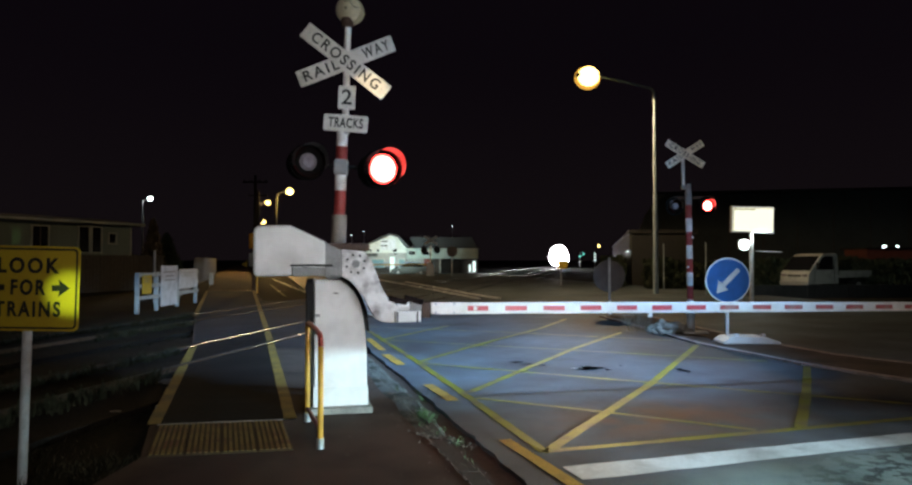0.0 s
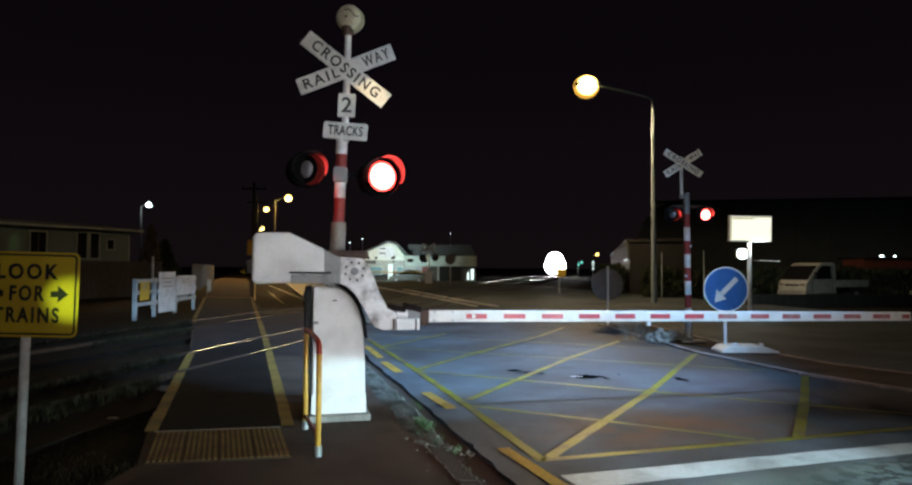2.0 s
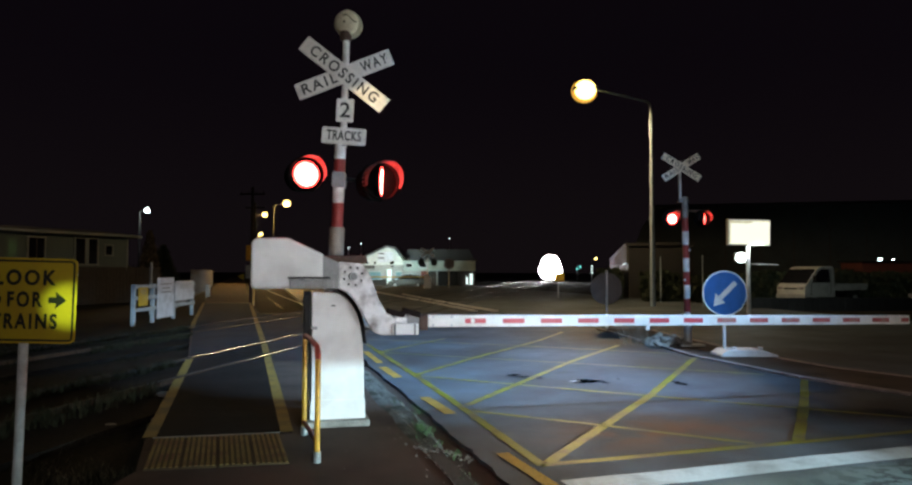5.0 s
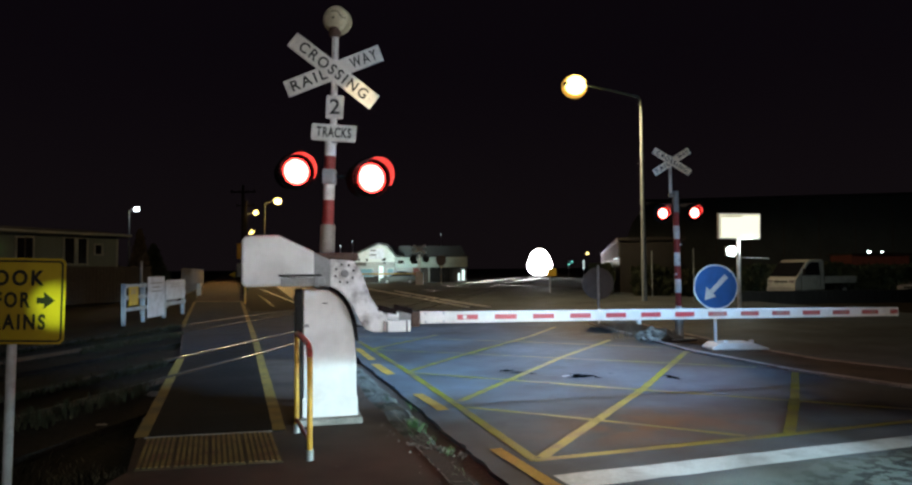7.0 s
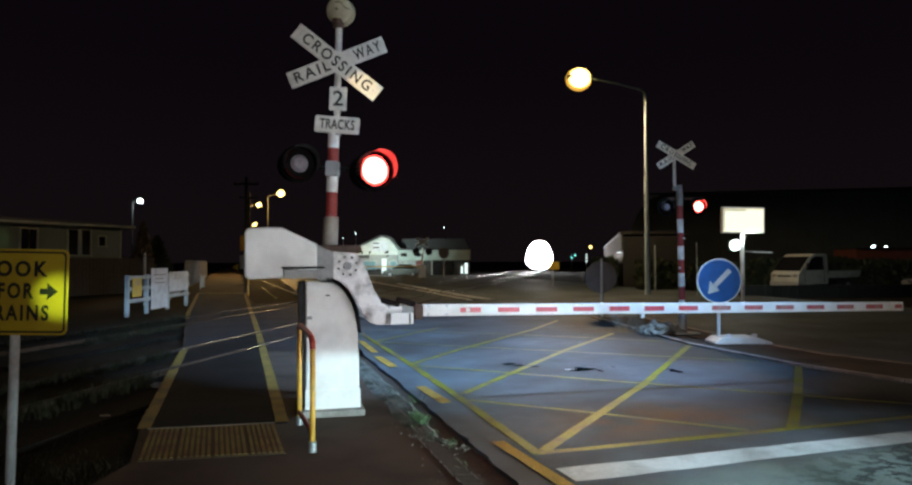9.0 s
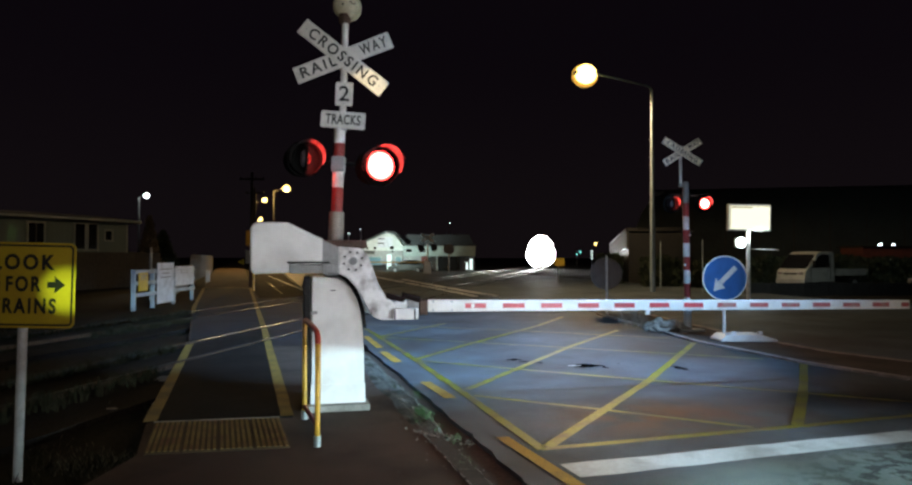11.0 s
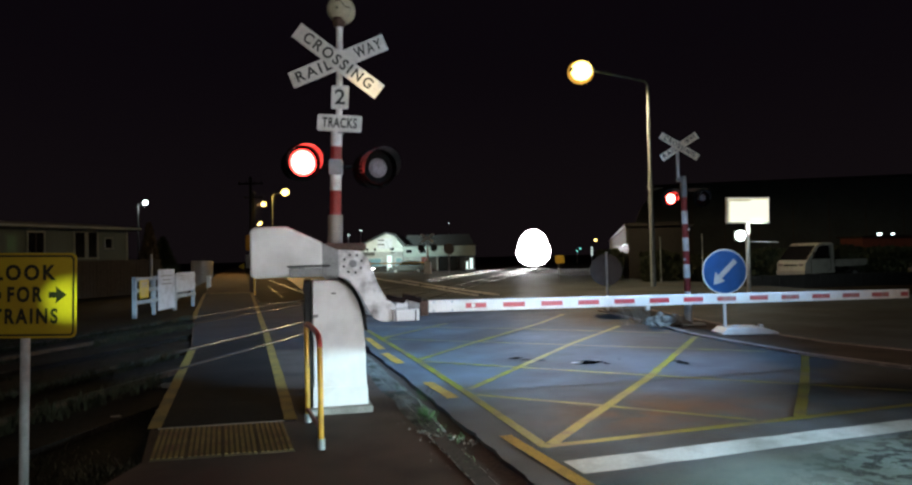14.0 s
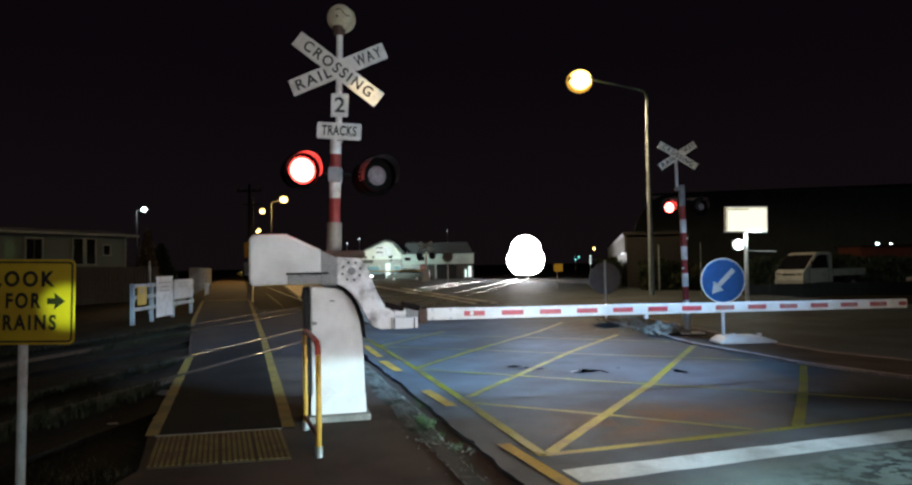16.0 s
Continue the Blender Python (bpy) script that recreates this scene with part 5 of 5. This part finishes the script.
# ---- hedge: many small leaf clumps ----
def hedge(p, q, height, depth, count, label):
    b = bmesh.new()
    p, q = Vector((*p, 0)), Vector((*q, 0))
    along = (q - p)
    side = along.normalized().cross(Vector((0, 0, 1)))
    for i in range(count):
        f = random.random()
        top = height * (0.82 + 0.28 * noise.noise(Vector((f * along.length * 0.5, 0, 3.1))))
        c = p + along * f + side * random.uniform(-0.5, 0.5) * depth + Vector((0, 0, random.uniform(0.03, 1.0) * top))
        r = random.uniform(0.09, 0.22)
        t = Euler((random.uniform(0, 3), random.uniform(0, 3), random.uniform(0, 3))).to_matrix()
        v = [b.verts.new(c + t @ Vector(k) * r) for k in ((1, 0, 0), (0.1, 0.5, 0.15), (-1, 0, 0), (0.1, -0.5, 0.15))]
        b.faces.new((v[0], v[1], v[2]))
        b.faces.new((v[0], v[2], v[3]))
    core = block((0, 0, 0), (along.length * 0.99, depth * 0.5, height * 0.62))
    core.transform(Matrix.Translation((p + q) / 2 + Vector((0, 0, height * 0.31))) @ Matrix.Rotation(math.atan2(along.y, along.x), 4, "Z"))
    join(b, core)
    return tagged(part("hedge", b, FOLIAGE), label, "hedge", "", "stuff")


hedge((10.6, 38.6), (30, 38.6), 1.9, 1.4, 12000, "dark clipped hedge along the far verge")
hedge((9.4, 40.5), (16.0, 74), 2.05, 1.2, 8000, "dark shrubs along the shed")
hedge((-20.0, 44), (-25, 60), 2.2, 1.6, 4000, "dark shrubs behind the pale fence")


# ---- vehicles ----
def wheel(parent, x, y, r, w=0.2):
    t = part("wheel", rod((x, y - w / 2, r), (x, y + w / 2, r), r, seg=22), RUBBER, parent, "black tyre")
    part("rim", rod((x, y - w / 2 - 0.005, r), (x, y + w / 2 + 0.005, r), r * 0.6, seg=18), GALV, t)


def flat_truck():
    s = thing("flat_deck_truck", pose(18.4, 36.0, -0.14, 0, 0, 24), "white cab-over truck with a low deck, parked in the dark", "truck")
    cab = [(0.02, 0.45), (-0.03, 0.80), (0.0, 1.02), (0.14, 1.14), (0.90, 1.94), (1.15, 2.06), (1.5, 2.10), (2.12, 2.09), (2.26, 1.98), (2.32, 0.45)]
    part("cab", slab(cab, 0, 1.75, 0.05), CAR_WHITE, s, "white cab")
    part("windscreen", slab([(0.13, 1.18), (0.86, 1.94), (0.92, 1.93), (0.20, 1.16)], 0.05, 1.70), DARK_GLASS, s, "dark windscreen")
    part("side_window", slab([(0.52, 1.22), (1.02, 1.84), (1.30, 1.94), (1.85, 1.94), (1.92, 1.22)], -0.008, 0.004), DARK_GLASS, s, "dark side window")
    part("door_seam", slab([(0.46, 0.55), (0.49, 0.55), (0.49, 1.2), (0.46, 1.2)], -0.006, 0.003), BLACK, s)
    part("door_seam", slab([(1.95, 0.55), (1.98, 0.55), (1.98, 1.95), (1.95, 1.95)], -0.006, 0.003), BLACK, s)
    part("door_handle", block((1.78, -0.02, 1.08), (0.16, 0.03, 0.035), 0.008), GREY_PAINT, s)
    part("grille", block((-0.015, 0.87, 0.90), (0.03, 0.85, 0.10), 0.01), BLACK, s)
    part("bumper", block((0.0, 0.87, 0.50), (0.14, 1.78, 0.22), 0.03), GREY_PAINT, s)
    for y in (0.22, 1.52):
        part("headlight", block((-0.01, y, 0.92), (0.05, 0.30, 0.14), 0.02), LENS_OFF, s, "pale headlight")
    part("deck", block((3.6, 0.87, 0.86), (2.7, 1.8, 0.14), 0.02), CAR_WHITE, s, "white deck")
    part("deck_side", block((3.6, -0.02, 1.04), (2.6, 0.04, 0.26), 0.01), CAR_WHITE, s)
    part("chassis", block((2.6, 0.87, 0.55), (4.6, 0.8, 0.18)), BLACK, s)
    part("mirror", block((0.52, -0.16, 1.45), (0.08, 0.14, 0.3), 0.02), BLACK, s)
    for x in (0.75, 3.9):
        for y in (0.12, 1.62):
            wheel(s, x, y, 0.34)


def car(m, paint, label, lit=False):
    s = thing("car", m, label, "car")
    body = [(0.02, 0.26), (-0.02, 0.45), (0.02, 0.62), (0.16, 0.74), (1.15, 0.90), (3.7, 0.93), (4.18, 0.90), (4.27, 0.7), (4.25, 0.28)]
    top = [(1.05, 0.88), (1.75, 1.38), (2.0, 1.44), (3.1, 1.44), (3.5, 1.36), (4.05, 0.92)]
    part("body", slab(body, 0, 1.7, 0.07), paint, s)
    c = part("cabin", slab(top, 0.12, 1.58, 0.06), paint, s)
    for y in (0.105, 1.582):
        part("window", slab([(1.28, 0.96), (1.78, 1.32), (2.35, 1.37), (2.35, 0.96)], y, y + 0.012), DARK_GLASS, c, "dark side window")
        part("window", slab([(2.43, 0.96), (2.43, 1.37), (3.15, 1.36), (3.65, 0.96)], y, y + 0.012), DARK_GLASS, c, "dark side window")
    part("windscreen", slab([(1.06, 0.93), (1.70, 1.385), (1.68, 1.41), (1.03, 0.955)], 0.2, 1.5), DARK_GLASS, c, "dark windscreen")
    part("bumper", block((0.0, 0.85, 0.36), (0.12, 1.66, 0.2), 0.04), BLACK, s)
    part("grille", block((-0.01, 0.85, 0.60), (0.04, 0.7, 0.12), 0.01), BLACK, s)
    for y in (0.2, 1.5):
        part("headlight", block((-0.02, y, 0.62), (0.06, 0.32, 0.14), 0.02), CAR_LAMP_GLOW if lit else LENS_OFF, s, "lit headlight" if lit else "headlight")
    for x in (0.8, 3.4):
        for y in (0.08, 1.62):
            wheel(s, x, y, 0.3)
    return s


flat_truck()
# low dark wall along the yard before the parked vehicles
yard = tagged(new("yard_wall"), "low dark block wall along the yard", "", "", "structure")
for i in range(34):
    part("coping_block", block((0.20 + i * 0.40, 0, 0.30), (0.392, 0.18, 0.60 + random.uniform(-0.008, 0.008)), 0.012), ROOF, yard)
yard.matrix_world = pose(13.2, 31.2, -0.14, 0, 0, 6)
car(pose(23.6, 33.8, -0.14, 0, 0, 4), CAR_SILVER, "pale car parked beyond the hedge")
car(pose(-7.4, 78.5, -0.14, 0, 0, 0), GREY_FASCIA, "small dark car parked before the hall")


# ---- far side of the crossing ----
def far_gate():
    s = thing("barrier_gate", pose(-2.6, 70, -0.14), "pale far barrier machine with a lowered boom", "barrier")
    part("cabinet", slab([(-0.4, 0), (0.4, 0), (0.32, 1.3), (-0.3, 1.5)], -0.3, 0.3, 0.04), WHITE_PAINT, s)
    # yellow paint stands in for the light on this boom
    part("boom", block((-3.7, -0.1, 1.25), (6.8, 0.06, 0.13), 0.01), YELLOW_STEEL, s, "boom with the yellow light on it put into its paint")
    part("mast", rod((0, 0.5, 0), (0, 0.5, 3.2), 0.08), MAST_WHITE, s)
    for k in (32, -32):
        b = block((0, 0, 0), (1.5, 0.02, 0.24), 0.004)
        b.transform(pose(0, 0.42, 3.75, 0, k, 0))
        part("blade", b, MAST_WHITE, s)
    for x in (-0.65, 0.65):
        part("lamp_head", disc((x, 2.75), 0.36, 0.3, 0.5, 24), BLACK, s)
    p = thing("road_sign", pose(-0.4, 70, -0.14), "far sign post with dark round sign", "road sign")
    part("post", rod((0, 0, 0), (0, 0, 2.7), 0.06), GALV, p)
    part("sign_disc", disc((0, 2.6), 0.55, -0.08, -0.05, 24), SIGN_BACK, p)


far_gate()
s = thing("small_sign", pose(6.75, 44.3, -0.14), "small yellow sign on a short post", "road sign")
part("post", rod((0, 0, 0), (0, 0, 1.3), 0.04), GALV, s)
part("sign_plate", block((0.1, -0.05, 1.45), (0.6, 0.03, 0.5), 0.01), SIGN_YELLOW, s)

# ---- far details ----
def tree(m, height, spread, leaves, label, trunk_r=0.14, leaf=None):
    t = thing("tree", m, label, "tree")
    b = rod((0, 0, 0), (0.05, 0, height * 0.85), trunk_r, trunk_r * 0.25, 9)
    for i in range(10):
        z = height * (0.22 + 0.06 * i)
        a = i * 2.4
        l = spread * (1.05 - z / height)
        tube([(0, 0, z), (math.cos(a) * l * 0.5, math.sin(a) * l * 0.5, z + 0.12 * height), (math.cos(a) * l, math.sin(a) * l, z + 0.2 * height)], trunk_r * 0.22, 5, b)
    part("trunk", b, TIMBER, t)
    b = bmesh.new()
    for i in range(leaves):
        z = random.uniform(0.15, 1.0)
        w = spread * (1.08 - z) * math.sqrt(random.random()) * (1 + 0.5 * noise.noise(Vector((z * 6, i % 7, 0))))
        a = random.uniform(0, math.tau)
        c = Vector((w * math.cos(a), w * math.sin(a), z * height))
        r = random.uniform(0.06, 0.14)
        q = Euler((random.uniform(0, 3), random.uniform(0, 3), a)).to_matrix()
        v = [b.verts.new(c + q @ Vector(p) * r) for p in ((1, 0, 0), (0, 0.4, 0.1), (-1, 0, 0), (0, -0.4, 0.1))]
        b.faces.new((v[0], v[1], v[2]))
        b.faces.new((v[0], v[2], v[3]))
    part("crown", b, leaf or FOLIAGE, t)


tree(pose(-19.8, 45, -0.14), 4.4, 1.0, 5200, "slender conifer beside the house, lamp light in its tan colour", leaf=LIT_LEAF)
tree(pose(-20.6, 49, -0.14), 3.6, 1.5, 5200, "small dark bushy tree by the fence")
for x, y, h in ((-14.6, 50, 7.9), (-19.0, 66, 8.4)):
    p = thing("utility_pole", pose(x, y, -0.14), "timber utility pole with a crossarm", "utility pole")
    part("pole", rod((0, 0, 0), (0, 0, h), 0.15, 0.10, 10), TIMBER, p)
    part("crossarm", block((0, 0, h - 0.5), (1.8, 0.1, 0.12), 0.01), TIMBER, p)
    for dx in (-0.8, -0.3, 0.3, 0.8):
        part("insulator", rod((dx, 0, h - 0.44), (dx, 0, h - 0.28), 0.04, 0.03, 8), TIMBER, p)
ped = thing("pedestrian_signal", pose(-10.75, 36.6, -0.14), "tan backed pedestrian crossing signal on a post", "railway signal")
part("post", rod((0, 0, 0), (0, 0, 3.2), 0.06), BROWN_STEEL, ped)
part("backing_board", block((0, -0.1, 2.75), (0.42, 0.03, 0.8), 0.02), YELLOW_STEEL, ped, "tan backing board")
part("lower_box", block((0, -0.12, 1.75), (0.4, 0.2, 0.7), 0.03), GALV, ped)
part("warning_plate", slab([(-0.62, 1.5), (-0.30, 1.32), (-0.30, 1.68)], -0.13, -0.11), SIGN_YELLOW, ped, "small yellow triangle")
k = thing("kiosk", pose(31.0, 52, 0.0), "small red kiosk with two white lamps", "building")
part("wall", block((2.2, 1.5, 1.2), (4.4, 3, 2.4)), RED_WALL, k)
part("roof", block((2.2, 1.4, 2.47), (4.9, 3.6, 0.14), 0.02), ROOF, k)
for x, w in ((1.25, 0.24), (2.25, 0.15)):
    part("wall_lamp", block((x, -0.12, 2.62), (w, 0.16, w * 0.6), w * 0.2), WHITE_GLOW, k, "white wall lamp")
sig = thing("traffic_signal", pose(27.0, 150, -0.14), "far traffic signal showing green", "traffic light")
part("post", rod((0, 0, 0), (0, 0, 3.4), 0.08), GALV, sig)
for z, x in ((2.6, 0.0), (3.1, 0.7)):
    part("signal_head", block((x, 0, z), (0.5, 0.3, 1.0), 0.04), BLACK, sig)
    part("green_lamp", disc((x, z - 0.1), 0.16, -0.22, -0.16, 16), GREEN_GLOW, sig, "lit green lamp")
p = thing("lamp_bollard", pose(26.2, 130, -0.14), "far white lamp column", "lamp")
part("post", rod((0, 0, 0), (0, 0, 3.0), 0.06), GALV, p)
for z in (1.7, 2.3, 2.9):
    part("lamp_segment", block((0, -0.1, z), (0.26, 0.1, 0.4), 0.03), DOOR_GLOW, p, "white lit segment")
# far hillside house lights, set on made-up masts
for x, z in ((-45.4, 12.0), (-40.0, 13.9), (-1.6, 16.4)):
    p = thing("hill_light", pose(x, 300, -0.14), "distant white house light set on an added mast", "lamp", "distant lights")
    part("mast", rod((0, 0, 0), (0, 0, z), 0.15, 0.08), GALV, p)
    part("lamp_unit", block((0, -0.2, z + 0.2), (0.32, 0.3, 0.28), 0.05), WHITE_GLOW, p, "white lamp")

# rough grass and stones on the dark verge
b = bmesh.new()
for i in range(4200):
    tm = TRACK_A if i % 2 else TRACK_B
    x, y = random.choice((0.64, 0.72, -0.50, -0.44, 0.95)) + random.gauss(0, 0.04), -0.3 - random.random() ** 1.3 * 20
    if noise.noise(Vector((x, y * 0.5, 8))) < -0.22:
        continue
    c = tm @ Vector((x, y, -0.07))
    if c.x > -3.15 - 0.318 * (c.y - 6.7):
        continue
    for n in range(4):
        a, l = random.uniform(0, math.tau), random.uniform(0.08, 0.22)
        q = c + Vector((random.gauss(0, 0.03), random.gauss(0, 0.03), 0))
        s = Vector((-math.sin(a), math.cos(a), 0)) * 0.008
        b.faces.new([b.verts.new(v) for v in (q - s, q + s, q + Vector((math.cos(a) * l * 0.5, math.sin(a) * l * 0.5, l)))])
for i in range(2600):
    x, y = random.uniform(-11, -2.6), random.uniform(2.5, 17)
    if x > -2.7 - 0.315 * (y - 5.8) - 0.15 or noise.noise(Vector((x * 0.8, y * 0.5, 4))) < -0.05:
        continue
    for n in range(6):
        a, l = random.uniform(0, math.tau), random.uniform(0.05, 0.17)
        q = Vector((x + random.gauss(0, 0.05), y + random.gauss(0, 0.05), -0.14))
        s = Vector((-math.sin(a), math.cos(a), 0)) * 0.007
        tip = q + Vector((math.cos(a) * l * 0.7, math.sin(a) * l * 0.7, l))
        b.faces.new([b.verts.new(v) for v in (q - s, q + s, tip)])
tagged(part("rough_grass", b, DRY_GRASS), "sparse dark grass on the verge", "grass", "", "stuff")
for i, (x, y, r) in enumerate(((-3.75, 7.6, 0.11), (-3.3, 7.95, 0.14), (-3.9, 9.4, 0.16), (-3.55, 8.75, 0.10), (-4.3, 11.3, 0.15))):
    single("stone", blob((0, 0, r * 0.2), r, i + 20, 0.5, None, 2), STONE, pose(x, y, -0.13), "half-buried pale stone on the verge", "stone", "verge stones")

# paler tufts of dry grass that catch the light beside the footpath
b = bmesh.new()
for x, y, r, n in TUFTS:
    for k in range(n):
        a, l = random.uniform(0, math.tau), random.uniform(0.02, 0.07)
        p = Vector((x + random.gauss(0, 1.3 * r), y + random.gauss(0, 1.3 * r), -0.14))
        side = Vector((-math.sin(a), math.cos(a), 0)) * 0.005
        tip = p + Vector((math.cos(a) * l * 0.8, math.sin(a) * l * 0.8, l))
        b.faces.new([b.verts.new(v) for v in (p - side, p + side, tip)])
tagged(part("dry_tufts", b, PALE_GRASS), "pale dry grass tufts beside the footpath", "grass", "", "stuff")

# rocks and dry shrub on the island's nose
for i, (x, y, r) in enumerate(((4.50, 15.2, 0.20), (4.52, 14.78, 0.22), (4.86, 14.90, 0.21), (4.30, 14.85, 0.10), (4.72, 15.12, 0.18))):
    single("rock", blob((0, 0, r * 0.25), r, i + 1, 0.8, None, 4, 0.85), STONE, pose(x, y, 0.02), "pale rough rock on the island", "rock", "rocks")
b = bmesh.new()
for i in range(46):
    a, l = random.uniform(0, math.tau), random.uniform(0.25, 0.68)
    p = Vector((random.gauss(0, 0.17), random.uniform(-0.15, 0.15), 0))
    tube([p, p + Vector((math.cos(a) * l * 0.25, math.sin(a) * l * 0.25, l * 0.7)), p + Vector((math.cos(a) * l * 0.55, math.sin(a) * l * 0.55, l))], 0.005, 3, b)
single("dry_shrub", b, DRY_TWIG, pose(4.12, 15.3, 0.02), "dry leafless shrub on the island", "shrub", kind="stuff")

# weeds in the gutter
b = bmesh.new()
for x, y, h, n in ((-0.37, 7.85, 0.20, 10), (-0.34, 7.05, 0.09, 55), (-0.27, 6.85, 0.07, 45), (0.02, 6.1, 0.05, 20), (-0.72, 8.5, 0.04, 14), (0.10, 5.4, 0.04, 10), (-0.16, 6.45, 0.05, 16)):
    for k in range(n):
        a, l = random.uniform(0, math.tau), random.uniform(0.5, 1) * h
        p = Vector((x + random.gauss(0, 0.04), y + random.gauss(0, 0.08), 0.0))
        side = Vector((-math.sin(a), math.cos(a), 0)) * 0.0025
        tip = p + Vector((math.cos(a) * l * 0.6, math.sin(a) * l * 0.6, l))
        v = [b.verts.new(q) for q in (p - side, p + side, p.lerp(tip, 0.6) + side * 0.8 + Vector((0, 0, 0.012)), tip)]
        b.faces.new((v[0], v[1], v[2]))
        b.faces.new((v[0], v[2], v[3]))
tagged(part("gutter_weeds", b, GRASS), "small green weeds along the gutter", "weeds", "", "stuff")


# white service pillar by the pale fence
pil = thing("service_pillar", pose(-15.95, 45, -0.14), "white service pillar beside the footpath", "utility box")
part("body", block((0, 0, 0.42), (0.24, 0.24, 0.84), 0.03), WHITE_PAINT, pil)
part("cap", block((0, 0, 0.87), (0.28, 0.28, 0.06), 0.02), WHITE_PAINT, pil)


# ---- locomotive ----
def locomotive():
    s = thing("locomotive", TRACK_A @ pose(0, 130, 0.02), "diesel locomotive with glaring headlights on the rails", "locomotive")
    nose = [(-1.35, 1.35), (1.35, 1.35), (1.38, 2.4), (1.2, 3.1), (0.8, 3.75), (-0.8, 3.75), (-1.2, 3.1), (-1.38, 2.4)]
    part("cab", slab(nose, 0.0, 3.2, 0.06), LOCO_PAINT, s, "blunt locomotive cab")
    part("hood", block((0, 9.0, 2.1), (2.2, 11.6, 2.5), 0.1), LOCO_PAINT, s)
    part("frame", block((0, 7.6, 0.85), (2.6, 14.6, 0.3), 0.03), BLACK, s)
    for x in (-0.62, 0.62):
        part("windscreen", block((x, -0.02, 2.75), (0.9, 0.05, 0.6), 0.01), DARK_GLASS, s, "dark cab window")
    part("pilot", slab([(-1.3, 0.12), (1.3, 0.12), (1.35, 0.9), (-1.35, 0.9)], -0.1, 0.1, 0.02), BLACK, s)
    # oversize glowing discs build the lamps' glare into the cab front
    part("headlight", disc((0.05, 3.05), 1.75, -0.16, 0.02, 48), HEADLIGHT_GLOW, s, "oversize glowing disc for the headlight and its glare")
    for x in (-0.36, 0.46):
        part("ditch_glare", disc((x, 2.02), 1.70, -0.15, 0.02, 48), HEADLIGHT_GLOW, s, "oversize glowing disc for a ditch light and its glare")
    for y in (2.4, 4.2, 10.4, 12.2):
        for x in (-GAUGE, GAUGE):
            part("wheel", rod((x - 0.06, y, 0.48), (x + 0.06, y, 0.48), 0.46, seg=20), RAIL_SIDE, s)
    return s


LOCO = locomotive()
ARRIVING = car(pose(-19, 111, 0, 0, 0, 105), CAR_WHITE, "pale car with lit headlights stopping at the far boom", True)


# ---- the car that waits at the stop line ----
WAITING = car(pose(3.74, 1.65, 0, 0, 0, -75), CAR_SILVER, "silver car waiting before the stop line with dipped headlights")
# unseen plates, added to cut the top off the dipped beams
for y in (0.2, 1.5):
    part("beam_shade", block((-0.21, y, 0.558), (0.38, 0.44, 0.008), 0.001), BLACK, WAITING, "added plate that cuts off the dipped beam's top")

# unseen car, added to stand behind the patch spots
car(pose(5.98, -8.62, 0, 0, 0, -75), CAR_WHITE, "unseen pale car added as the source of the sign patch spots", True)


# ---- what moves ----
def motions():
    # train distance along its track
    rows = ((0, 139.5), (2, 130.5), (4, 121.5), (6.5, 110.5), (9, 99.0), (11.5, 87.5), (13, 80.5), (14.5, 73.5), (16, 66.5))
    walk(LOCO, [(t, TRACK_A @ pose(0, s, 0.02)) for t, s in rows])
    # a car comes up to the far boom
    stops = ((0, -19.0, 111.0), (9.0, -19.0, 111.0), (10.2, -14.9, 96.0), (11.3, -10.2, 78.8), (12.2, -8.4, 72.2), (12.8, -8.2, 71.4), (16, -8.2, 71.4))
    walk(ARRIVING, [(t, pose(x, y, 0, 0, 0, 105)) for t, x, y in stops])
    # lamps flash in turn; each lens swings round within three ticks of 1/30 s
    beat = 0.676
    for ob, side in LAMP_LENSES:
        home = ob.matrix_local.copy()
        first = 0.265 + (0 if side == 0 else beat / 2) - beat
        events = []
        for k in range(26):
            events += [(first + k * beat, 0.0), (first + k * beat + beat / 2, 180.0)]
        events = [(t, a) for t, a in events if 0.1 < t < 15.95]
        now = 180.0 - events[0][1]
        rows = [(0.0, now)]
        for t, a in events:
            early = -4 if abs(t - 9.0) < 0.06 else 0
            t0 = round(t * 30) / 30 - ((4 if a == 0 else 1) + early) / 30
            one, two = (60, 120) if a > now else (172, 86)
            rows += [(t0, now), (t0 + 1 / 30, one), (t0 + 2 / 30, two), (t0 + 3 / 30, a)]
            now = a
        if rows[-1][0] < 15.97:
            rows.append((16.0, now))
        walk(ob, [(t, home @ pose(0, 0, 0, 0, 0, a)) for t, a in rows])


motions()
